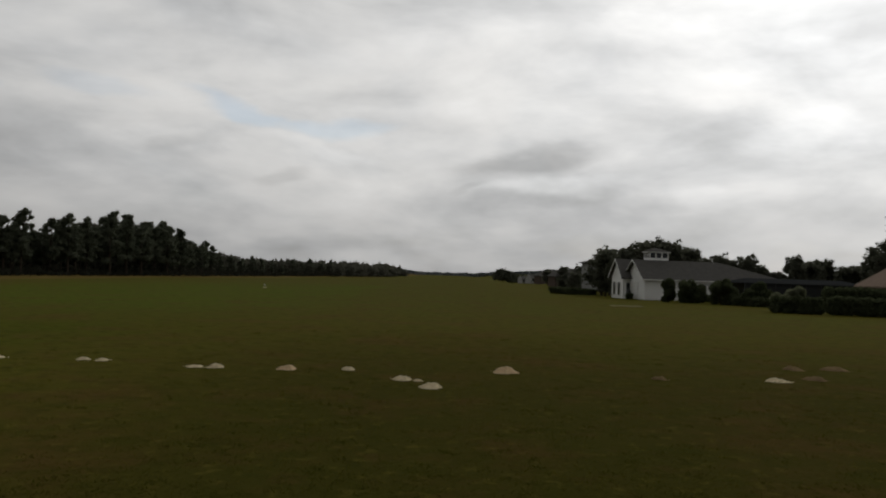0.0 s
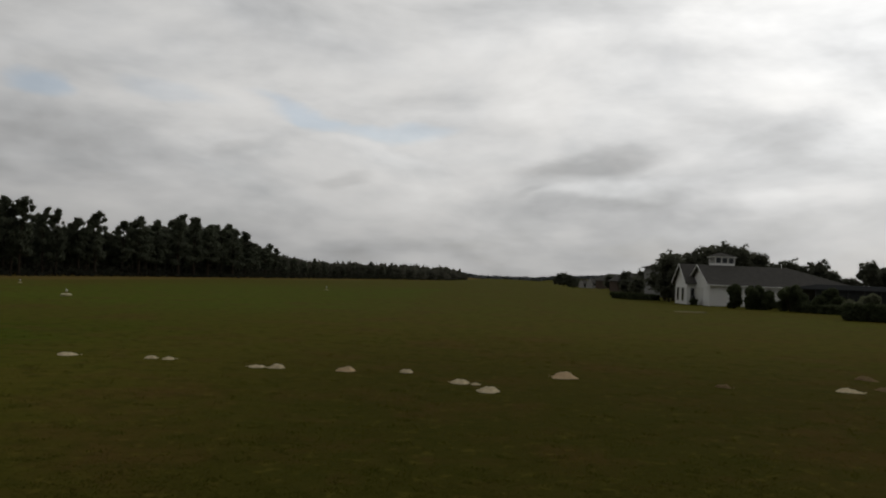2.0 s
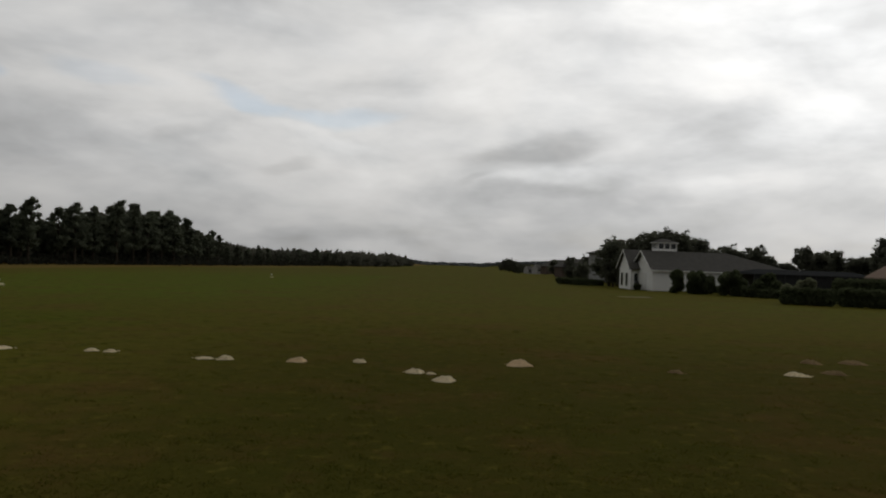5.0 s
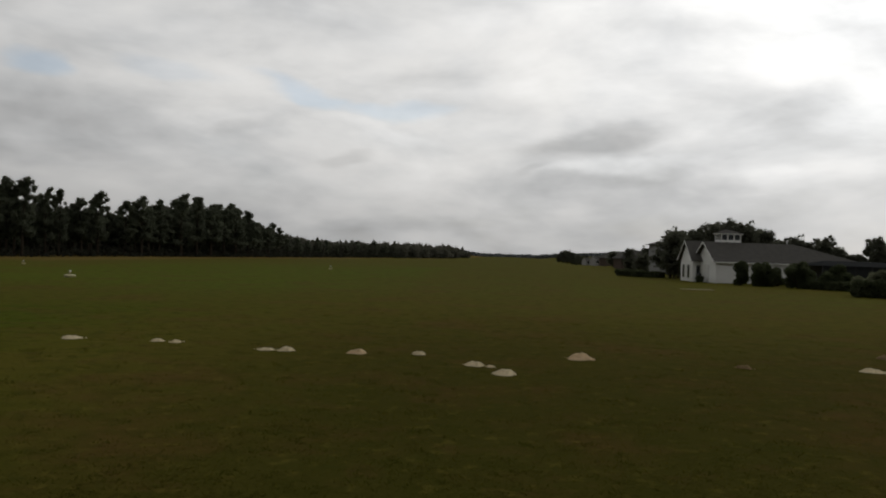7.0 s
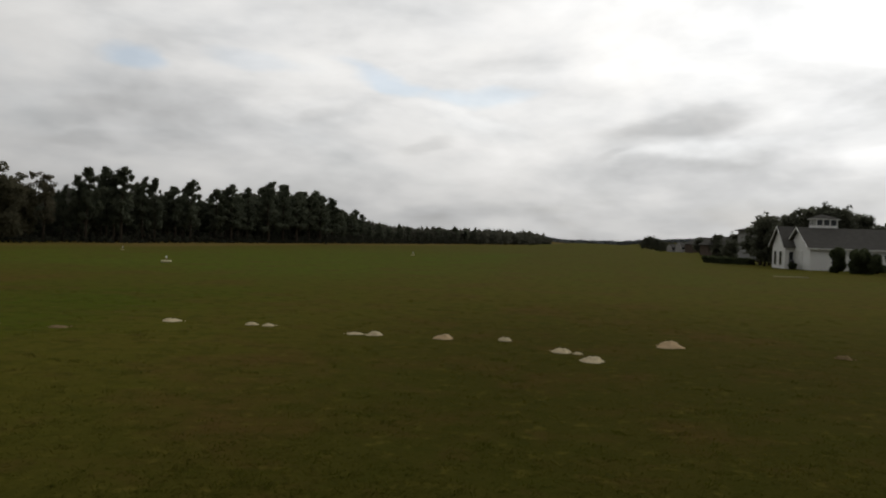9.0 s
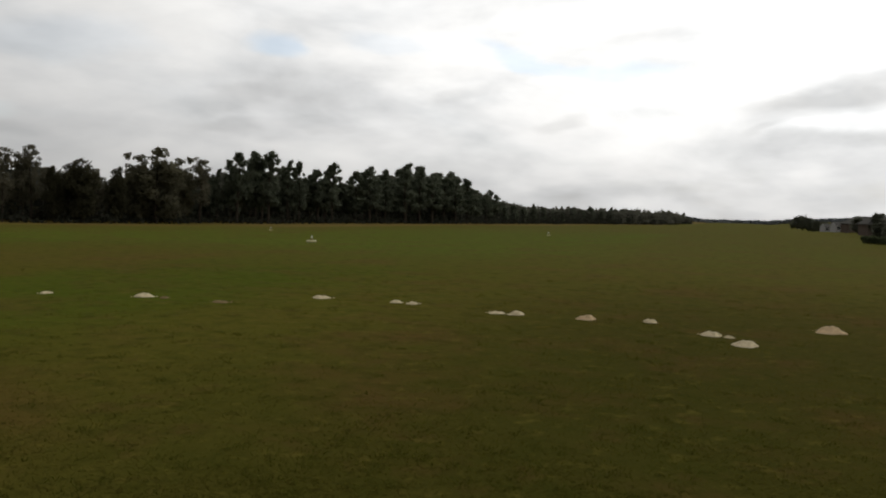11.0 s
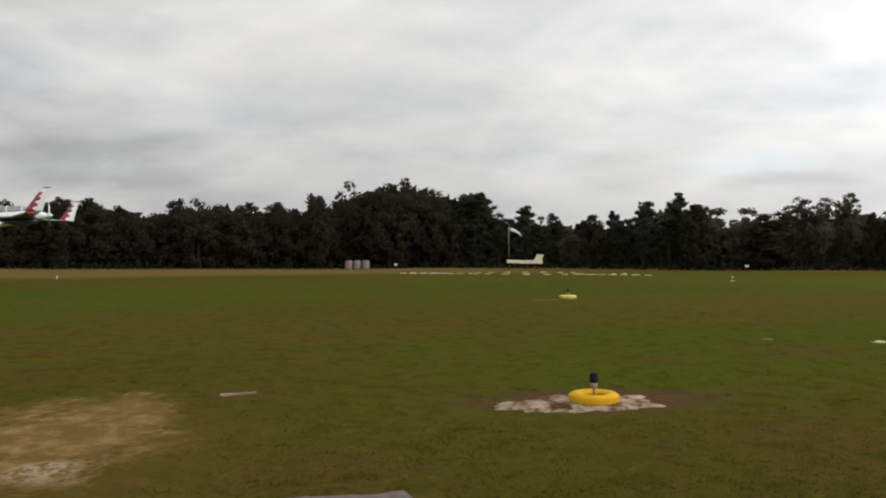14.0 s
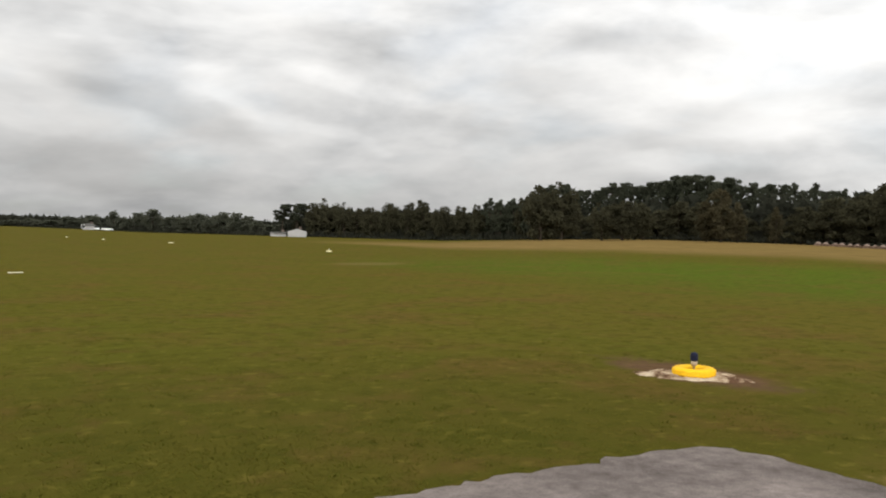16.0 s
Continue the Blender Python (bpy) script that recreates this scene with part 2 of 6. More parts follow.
SAND = material("dug_white_sand", (0.44, 0.35, 0.21), (0.84, 0.73, 0.50), 4.0, 0.95, 0.7)
PINKSAND = material("pinkish_sand", (0.42, 0.30, 0.17), (0.74, 0.56, 0.35), 4.0, 0.95, 0.7)
DIMSAND = material("weathered_sand", (0.15, 0.105, 0.055), (0.29, 0.21, 0.115), 4.0, 0.95, 0.7)
YELLOW = material("yellow_paint", (0.58, 0.32, 0.005), (0.84, 0.49, 0.010), 5.0, 0.75, 0.15)
WHITEPAINT = material("white_paint", (0.60, 0.60, 0.56), (0.82, 0.82, 0.79), 1.5, 0.6, 0.08)
CREAMPAINT = material("cream_paint", (0.62, 0.56, 0.40), (0.82, 0.76, 0.56), 1.5, 0.6, 0.08)
TANPAINT = material("tan_paint", (0.24, 0.18, 0.11), (0.36, 0.28, 0.18), 4.0, 0.6, 0.1)
SIDING = material("white_siding", (0.76, 0.76, 0.74), (0.86, 0.86, 0.84), 0.8, 0.6, 0.1)
GREYWALL = material("grey_stucco", (0.22, 0.22, 0.215), (0.32, 0.32, 0.31), 0.8, 0.85, 0.2)
PEACH = material("cream_stucco", (0.50, 0.40, 0.29), (0.66, 0.54, 0.40), 0.7, 0.85, 0.2)
SHINGLE = material("grey_shingles", (0.07, 0.067, 0.062), (0.125, 0.12, 0.11), 2.0, 0.9, 0.5)
REDSHINGLE = material("red_brown_shingles", (0.13, 0.05, 0.035), (0.23, 0.11, 0.075), 2.0, 0.9, 0.5)
TANSHINGLE = material("tan_shingles", (0.20, 0.150, 0.118), (0.30, 0.232, 0.185), 2.0, 0.9, 0.5)
DARKGLASS = material("dark_window_glass", (0.012, 0.014, 0.016), (0.03, 0.034, 0.038), 1.0, 0.12, 0)
BLACK = material("black_plastic", (0.008, 0.008, 0.009), (0.02, 0.02, 0.022), 3.0, 0.5, 0.1)
BLUELENS = material("dark_blue_lens", (0.003, 0.004, 0.012), (0.006, 0.008, 0.028), 3.0, 0.75, 0)
WHITELENS = material("frosted_white_lens", (0.72, 0.72, 0.68), (0.86, 0.86, 0.82), 3.0, 0.3, 0)
BRASS = material("dull_brass", (0.24, 0.16, 0.07), (0.40, 0.28, 0.13), 6.0, 0.5, 0.2)
STEEL = material("galvanised_steel", (0.30, 0.30, 0.30), (0.48, 0.48, 0.47), 3.0, 0.45, 0.1, metal=0.6)
PLANEWHITE = material("white_aircraft_paint", (0.74, 0.74, 0.74), (0.84, 0.84, 0.84), 0.6, 0.25, 0, coat=0.5)
PLANERED = material("red_aircraft_paint", (0.20, 0.008, 0.018), (0.30, 0.014, 0.03), 0.8, 0.3, 0, coat=0.5)
PLANENAVY = material("navy_aircraft_paint", (0.008, 0.010, 0.022), (0.016, 0.02, 0.04), 0.8, 0.3, 0, coat=0.5)
CANOPY = material("smoked_canopy", (0.20, 0.21, 0.22), (0.30, 0.31, 0.32), 0.5, 0.08, 0, coat=0.8)
SOCKRED = material("red_fabric", (0.34, 0.12, 0.10), (0.46, 0.18, 0.15), 3.0, 0.9, 0.2)
SCREEN = material("dark_insect_screen", (0.022, 0.024, 0.025), (0.045, 0.046, 0.046), 2.0, 0.95, 0.1)
WRAP = material("white_bale_wrap", (0.15, 0.115, 0.09), (0.26, 0.215, 0.185), 1.0, 0.5, 0.2)
HAY = material("brown_hay", (0.07, 0.045, 0.032), (0.14, 0.095, 0.066), 3.0, 0.95, 0.6)
BRICK = material("brown_brick", (0.08, 0.062, 0.052), (0.13, 0.102, 0.086), 2.0, 0.9, 0.3)


# ---------------------------------------------------------------- ground shape
# azimuth, distance and height of the ground where field and woods (or gardens) meet
RIM = [(-60, 110, 0.0), (-30, 75, -0.2), (-23, 75, -0.25), (-13, 98, -0.42), (-9, 150, -0.75), (-6, 230, -1.8), (-3, 900, -6.0),
       (-1, 2500, -15.0), (3, 2500, -15.0), (4.5, 810, -6.2), (9, 420, -3.0), (20, 200, -1.25), (33, 140, -1.0), (45, 120, -1.0),
       (58, 115, -0.9), (71, 125, -0.65), (87, 125, -0.45), (95, 125, -0.15), (102, 125, 0.05), (109, 128, 0.55), (116, 132, 1.35),
       (122, 140, 1.75), (128, 165, 2.05), (133, 180, 2.2), (138, 190, 1.9), (147, 235, 0.95), (158, 290, 1.5), (167, 380, 2.1), (171, 400, 3.2), (175, 420, 4.1), (178, 430, 4.4),
       (195, 300, 1.5), (240, 150, 0.0), (300, 110, 0.0)]
RA = np.array([r[0] for r in RIM], float)
RR = np.log(np.array([r[1] for r in RIM], float))
RZ = np.array([r[2] for r in RIM], float)


def rim(az):
    return float(np.exp(np.interp(az, RA, RR))), float(np.interp(az, RA, RZ))


def ground_z(x, y):
    x, y = np.asarray(x, float), np.asarray(y, float)
    r = np.hypot(x, y)
    az = (np.degrees(np.arctan2(-x, y)) + 60) % 360 - 60
    re, ze = np.exp(np.interp(az, RA, RR)), np.interp(az, RA, RZ)
    s = np.clip((r - 30) / (re - 30), 0, 1)
    s = s * s * (3 - 2 * s)
    und = 0.03 * np.sin(x * 0.31 + 1.3) * np.cos(y * 0.23) * np.clip(r / 20, 0, 1)
    return ze * s + und


def gz(x, y):
    return float(ground_z(x, y))


def polar(az, r):
    a = radians(az)
    return -math.sin(a) * r, math.cos(a) * r


# ---------------------------------------------------------------- mesh helpers
def mesh_from(name, verts, faces, mats, smooth=False, index=None):
    me = bpy.data.meshes.new(name)
    me.from_pydata([tuple(v) for v in verts], [], [tuple(f) for f in faces])
    for m in (mats if isinstance(mats, (list, tuple)) else [mats]):
        me.materials.append(m)
    if index is not None:
        me.polygons.foreach_set("material_index", index)
    if smooth:
        me.polygons.foreach_set("use_smooth", [True] * len(me.polygons))
    me.update()
    return me


def part(name, bm, mat, parent=None, label="", smooth=False):
    """Links a bmesh as one mesh object under a thing or a part."""
    me = bpy.data.meshes.new(name)
    bm.to_mesh(me)
    bm.free()
    for m in (mat if isinstance(mat, (list, tuple)) else [mat]):
        me.materials.append(m)
    if smooth:
        me.polygons.foreach_set("use_smooth", [True] * len(me.polygons))
    ob = new(name, me)
    if parent:
        ob.parent = parent
    if label:
        ob["label"] = label
    return ob


def thing(name, m, label, category, group="", kind=""):
    e = new(name)
    e.matrix_basis = m
    return tagged(e, label, category, group, kind)


def box(bm, x0, x1, y0, y1, z0, z1, bevel=0.0):
    g = bmesh.ops.create_cube(bm, size=1)
    bmesh.ops.scale(bm, verts=g["verts"], vec=(x1 - x0, y1 - y0, z1 - z0))
    bmesh.ops.translate(bm, verts=g["verts"], vec=((x0 + x1) / 2, (y0 + y1) / 2, (z0 + z1) / 2))
    if bevel:
        es = list({e for v in g["verts"] for e in v.link_edges})
        bmesh.ops.bevel(bm, geom=es, offset=bevel, segments=2, affect="EDGES", profile=0.5)
    return bm


def lathe(bm, profile, seg=20, start=None):
    """Turns (radius, height) pairs round z."""
    rings = []
    for r, z in profile:
        rings.append([bm.verts.new((r * math.cos(2 * math.pi * i / seg), r * math.sin(2 * math.pi * i / seg), z)) for i in range(seg)])
    for a, b in zip(rings, rings[1:]):
        for i in range(seg):
            bm.faces.new((a[i], a[(i + 1) % seg], b[(i + 1) % seg], b[i]))
    if profile[0][0] > 1e-4 and profile[0] != profile[-1]:
        bm.faces.new(list(reversed(rings[0])))
    if profile[-1][0] > 1e-4 and profile[0] != profile[-1]:
        bm.faces.new(rings[-1])
    return bm


def loft(bm, rings, caps=True):
    rs = [[bm.verts.new(p) for p in ring] for ring in rings]
    n = len(rs[0])
    for a, b in zip(rs, rs[1:]):
        for i in range(n):
            bm.faces.new((a[i], a[(i + 1) % n], b[(i + 1) % n], b[i]))
    if caps:
        bm.faces.new(list(reversed(rs[0])))
        bm.faces.new(rs[-1])
    bmesh.ops.recalc_face_normals(bm, faces=bm.faces)
    return bm


# ---------------------------------------------------------------- ground
def ground_material():
    m = bpy.data.materials.new("mown_field_grass")
    m.use_nodes = True
    nt = m.node_tree
    bsdf = nt.nodes["Principled BSDF"]
    N, L = nt.nodes.new, nt.links.new
    pos = N("ShaderNodeNewGeometry").outputs["Position"]

    def val(op, a, b=None, c=None, clamp=False):
        n = N("ShaderNodeMath")
        n.operation, n.use_clamp = op, clamp
        for i, v in enumerate((a, b, c)):
            if isinstance(v, (int, float)):
                n.inputs[i].default_value = v
            elif v is not None:
                L(v, n.inputs[i])
        return n.outputs[0]

    def noise_of(scale, detail=4.0, rough=0.55, stretch=(1, 1, 1)):
        mp, n = N("ShaderNodeMapping"), N("ShaderNodeTexNoise")
        L(pos, mp.inputs[0])
        mp.inputs["Scale"].default_value = stretch
        L(mp.outputs[0], n.inputs["Vector"])
        n.inputs["Scale"].default_value, n.inputs["Detail"].default_value, n.inputs["Roughness"].default_value = scale, detail, rough
        return n.outputs["Fac"]

    def mixed(fac, a, b):
        n = N("ShaderNodeMix")
        n.data_type = "RGBA"
        L(fac, n.inputs["Factor"])
        for k, v in (("A", a), ("B", b)):
            if isinstance(v, tuple):
                n.inputs[k].default_value = (*v, 1)
            else:
                L(v, n.inputs[k])
        return n.outputs["Result"]

    def span(v, lo, hi):
        n = N("ShaderNodeMapRange")
        n.interpolation_type = "SMOOTHSTEP"
        L(v, n.inputs["Value"])
        n.inputs["From Min"].default_value, n.inputs["From Max"].default_value = lo, hi
        return n.outputs["Result"]

    sep = N("ShaderNodeSeparateXYZ")
    L(pos, sep.inputs[0])
    x, y = sep.outputs[0], sep.outputs[1]
    wide = noise_of(0.05, 3.0, 0.5, (1, 0.4, 1))
    mid = noise_of(0.35, 4.0, 0.6)
    patch = noise_of(0.11, 4.0, 0.6, (1, 0.6, 1))
    clod = noise_of(1.7, 4.0, 0.62)
    tuft = noise_of(2.6, 5.0, 0.65)
    blade = noise_of(14.0, 3.0, 0.7)
    xw = val("ADD", x, val("MULTIPLY_ADD", wide, 14.0, -7.0))

    def band(v, a, b, c, d):
        return val("MULTIPLY", span(v, a, b), val("SUBTRACT", 1.0, span(v, c, d)))

    # greener and browner strips along the runway, worn ground where aircraft turn
    strip = val("MULTIPLY", band(xw, -35.0, -29.0, -22.0, -18.0), band(y, -40.0, -12.0, 22.0, 45.0))
    turn = val("MULTIPLY", band(xw, -13.0, -4.0, 22.0, 34.0), band(y, 9.0, 17.0, 30.0, 60.0))
    far = val("MULTIPLY", span(x, -14.0, 8.0), span(y, 38.0, 70.0))
    east = val("MULTIPLY", band(xw, -34.0, -26.0, -12.0, -5.0), band(y, -34.0, -20.0, -2.0, 6.0))
    brown = val("ADD", val("MULTIPLY", val("MAXIMUM", strip, val("MULTIPLY", east, 0.42)), 0.26), val("ADD", val("MULTIPLY", turn, 0.22), val("MULTIPLY", far, 0.06)))
    lush = val("MAXIMUM", val("MULTIPLY", band(xw, -68.0, -50.0, -40.0, -34.0), val("SUBTRACT", 1.0, span(y, 55.0, 90.0))),
               val("MULTIPLY", band(xw, -22.0, -18.5, -12.5, -9.0), band(y, -2.0, 6.0, 22.0, 34.0)))
    lush = val("MAXIMUM", lush, val("MULTIPLY", band(xw, -50.0, -38.0, -14.0, -6.0), band(y, 30.0, 45.0, 90.0, 140.0)))
    lush = val("MULTIPLY", lush, span(y, -80.0, -30.0))
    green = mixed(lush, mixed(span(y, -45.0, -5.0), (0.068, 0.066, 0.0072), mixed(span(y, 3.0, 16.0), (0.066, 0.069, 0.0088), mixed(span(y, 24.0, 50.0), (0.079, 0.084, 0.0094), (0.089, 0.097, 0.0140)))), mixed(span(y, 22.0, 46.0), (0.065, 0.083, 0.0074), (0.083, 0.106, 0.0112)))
    verge = val("MULTIPLY", band(xw, -60.0, -50.0, -36.0, -27.0), band(y, -75.0, -45.0, -10.0, 2.0))
    green = mixed(val("MULTIPLY", verge, 0.6), green, (0.056, 0.090, 0.0075))
    fac = val("ADD", brown, val("ADD", val("MULTIPLY_ADD", mid, 0.9, -0.45), val("MULTIPLY_ADD", patch, 0.9, -0.45)))
    fac = val("ADD", fac, val("MULTIPLY_ADD", val("MAXIMUM", lush, verge), -0.22, 0.30), None, True)
    col = mixed(fac, green, (0.096, 0.071, 0.0135))
    # close to the apron and camera, the view's dimming is painted into the ground
    near_dark = val("MULTIPLY", span(x, -10.0, -1.0), val("MULTIPLY", span(y, -4.0, 4.0), val("SUBTRACT", 1.0, span(y, 13.0, 34.0))))
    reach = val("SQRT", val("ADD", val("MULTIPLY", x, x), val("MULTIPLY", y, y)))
    near_dark = val("MAXIMUM", near_dark, val("MULTIPLY", val("SUBTRACT", 1.0, span(reach, 9.0, 20.0)), val("MULTIPLY", val("SUBTRACT", 1.0, span(y, -4.0, 2.0)), 0.62)))
    col = mixed(val("MULTIPLY", near_dark, 0.71), col, (0.038, 0.034, 0.0062))
    rusty = noise_of(0.27, 4.0, 0.6)
    col = mixed(val("MULTIPLY", span(rusty, 0.48, 0.66), 0.38), col, (0.105, 0.052, 0.020))
    # clumps of darker grass, dry straw, bare specks
    col = mixed(val("MULTIPLY", span(clod, 0.48, 0.65), 0.48), col, (0.040, 0.042, 0.0052))
    soil = noise_of(0.95, 5.0, 0.66)
    col = mixed(val("MULTIPLY", span(soil, 0.52, 0.68), 0.34), col, (0.088, 0.050, 0.0170))
    col = mixed(val("MULTIPLY", span(tuft, 0.53, 0.68), 0.38), col, (0.030, 0.034, 0.0045))
    straw = noise_of(3.0, 4.0, 0.65)
    col = mixed(val("MULTIPLY", span(straw, 0.54, 0.70), 0.38), col, (0.138, 0.112, 0.022))
    col = mixed(val("MULTIPLY", span(blade, 0.52, 0.78), 0.28), col, (0.100, 0.090, 0.016))
    # unmown dry grass before the woods
    xd = val("MULTIPLY_ADD", val("MAXIMUM", val("MINIMUM", y, 0.0), -35.0), 0.55, xw)
    dry = val("MULTIPLY", val("SUBTRACT", 1.0, span(xd, -96.0, -82.0)), val("SUBTRACT", 1.0, span(y, 25.0, 55.0)))
    foot = val("ADD", val("MULTIPLY_ADD", y, -0.75, 148.75), x)
    foot = val("MULTIPLY", val("SUBTRACT", 1.0, span(foot, 2.0, 20.0)), val("MULTIPLY", span(y, 32.0, 50.0), val("SUBTRACT", 1.0, span(y, 80.0, 110.0))))
    foot2 = val("MULTIPLY", val("SUBTRACT", 1.0, span(x, -66.0, -58.0)), span(y, 82.0, 115.0))
    dry = val("MAXIMUM", dry, val("MULTIPLY", val("MAXIMUM", foot, foot2), 0.75))
    dry = val("MULTIPLY", dry, val("MULTIPLY", span(mid, 0.15, 0.42), span(y, -175.0, -125.0)))
    col = mixed(val("MULTIPLY", dry, 0.85), col, mixed(noise_of(0.5, 5.0, 0.65, (1, 0.5, 1)), (0.090, 0.058, 0.016), (0.235, 0.160, 0.062)))

    def blob(cx, cy, rx, ry, lo, hi, warp=0.5, turn=0.0):
        ax, ay = val("SUBTRACT", x, cx), val("SUBTRACT", y, cy)
        ct, st = math.cos(radians(turn)), math.sin(radians(turn))
        dx = val("DIVIDE", val("ADD", val("MULTIPLY", ax, ct), val("MULTIPLY", ay, st)), rx)
        dy = val("DIVIDE", val("SUBTRACT", val("MULTIPLY", ay, ct), val("MULTIPLY", ax, st)), ry)
        d = val("SQRT", val("ADD", val("MULTIPLY", dx, dx), val("MULTIPLY", dy, dy)))
        d = val("ADD", d, val("ADD", val("MULTIPLY_ADD", mid2, warp, -warp / 2), val("MULTIPLY_ADD", tuft2, warp, -warp / 2)))
        return val("SUBTRACT", 1.0, span(d, lo, hi))

    mid2, tuft2 = noise_of(0.9, 3.0), noise_of(4.5, 6.0, 0.7)
    # bare brown earth at the edge of the pavement
    bare = blob(-11.8, -2.5, 3.1, 1.75, 0.50, 1.0, 1.3)
    streak = blob(-31.0, -57.5, 4.2, 3.2, 0.4, 1.1, 1.0)
    col = mixed(val("MULTIPLY", streak, 0.55), col, (0.13, 0.10, 0.035))
    bare = val("MAXIMUM", bare, val("MULTIPLY", blob(-8.35, -3.7, 0.35, 1.0, 0.4, 1.1, 0.9), 0.7))
    chips = val("MULTIPLY", val("MAXIMUM", blob(-9.9, -3.4, 1.0, 0.6, 0.4, 1.0, 1.2), blob(-9.9, -2.3, 0.7, 0.55, 0.4, 1.0, 1.2)), span(tuft2, 0.42, 0.56))
    halo = blob(-11.2, -2.4, 5.5, 3.4, 0.25, 1.1, 0.8)
    col = mixed(val("MULTIPLY", halo, 0.45), col, (0.120, 0.078, 0.022))
    coarse = noise_of(1.5, 6.0, 0.72, (0.8, 1, 1))
    earth = mixed(span(coarse, 0.42, 0.70), (0.170, 0.106, 0.036), (0.315, 0.210, 0.092))
    col = mixed(val("MULTIPLY", bare, 0.85), col, earth)
    col = mixed(val("MULTIPLY", chips, 0.85), col, (0.38, 0.29, 0.19))
    # reddish dug dirt round the two tyre markers
    for cx, cy, la, lb, turn in ((-11.8, 5.15, 2.35, 1.1, 82.0), (-11.75, -9.65, 2.3, 0.95, 92.0)):
        red = blob(cx, cy, la, lb, 0.55, 1.05, 0.9, turn)
        col = mixed(val("MULTIPLY", red, 0.92), col, mixed(tuft2, (0.036, 0.022, 0.011), (0.15, 0.086, 0.050)))
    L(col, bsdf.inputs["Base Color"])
    bsdf.inputs["Roughness"].default_value, bsdf.inputs["Specular IOR Level"].default_value = 1.0, 0.006
    bp = N("ShaderNodeBump")
    bp.inputs["Strength"].default_value, bp.inputs["Distance"].default_value = 0.35, 0.05
    L(val("ADD", tuft, val("MULTIPLY", blade, 0.5)), bp.inputs["Height"])
    L(bp.outputs[0], bsdf.inputs["Normal"])
    return m


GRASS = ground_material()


def build_ground():
    rings = [0.0] + [float(v) for v in np.geomspace(1.2, 4700, 190)]
    seg = 300
    ang = np.linspace(0, 2 * np.pi, seg, endpoint=False)
    verts = [(0, 0, gz(0, 0))]
    for r in rings[1:]:
        x, y = -np.sin(ang) * r, np.cos(ang) * r
        verts += list(zip(x.tolist(), y.tolist(), ground_z(x, y).tolist()))
    faces = [(0, 1 + i, 1 + (i + 1) % seg) for i in range(seg)]
    for k in range(len(rings) - 2):
        a, b = 1 + k * seg, 1 + (k + 1) * seg
        faces += [(a + i, b + i, b + (i + 1) % seg, a + (i + 1) % seg) for i in range(seg)]
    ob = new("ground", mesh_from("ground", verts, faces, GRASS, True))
    tagged(ob, "mown airfield grass, green with brown worn strips", "grass field", kind="structure")


build_ground()


def old_asphalt():
    """Grey worn asphalt: pale rubbed areas, dark damp stains, fine stone."""
    m = material("old_asphalt", (0.05, 0.045, 0.04), (0.16, 0.14, 0.125), 0.9, 0.9, 0.5, fine=30.0)
    nt = m.node_tree
    N, L = nt.nodes.new, nt.links.new
    co, bsdf = N("ShaderNodeTexCoord"), nt.nodes["Principled BSDF"]
    col = None
    for scale, detail, stops in ((0.6, 7.0, ((0.34, 0.105), (0.46, 0.150), (0.56, 0.180), (0.66, 0.240))), (5.5, 6.0, ((0.34, 0.8), (0.5, 1.0), (0.68, 1.2))),
                                 (60.0, 2.0, ((0.3, 0.85), (0.5, 1.0), (0.7, 1.18)))):
        n, r = N("ShaderNodeTexNoise"), N("ShaderNodeValToRGB")
        L(co.outputs["Object"], n.inputs["Vector"])
        n.inputs["Scale"].default_value, n.inputs["Detail"].default_value, n.inputs["Roughness"].default_value = scale, detail, 0.62
        L(n.outputs["Fac"], r.inputs[0])
        el = r.color_ramp.elements
        while len(el) < len(stops):
            el.new(0.5)
        for e, (p, v) in zip(el, stops):
            e.position, e.color = p, (v, v * 0.85, v * 0.775, 1) if scale < 2 else (v, v, v, 1)
        if col is None:
            col = r.outputs[0]
        else:
            x = N("ShaderNodeMix")
            x.data_type, x.blend_type = "RGBA", "MULTIPLY"
            x.inputs["Factor"].default_value = 1.0
            L(col, x.inputs["A"])
            L(r.outputs[0], x.inputs["B"])
            col = x.outputs["Result"]
    L(col, bsdf.inputs["Base Color"])
    return m


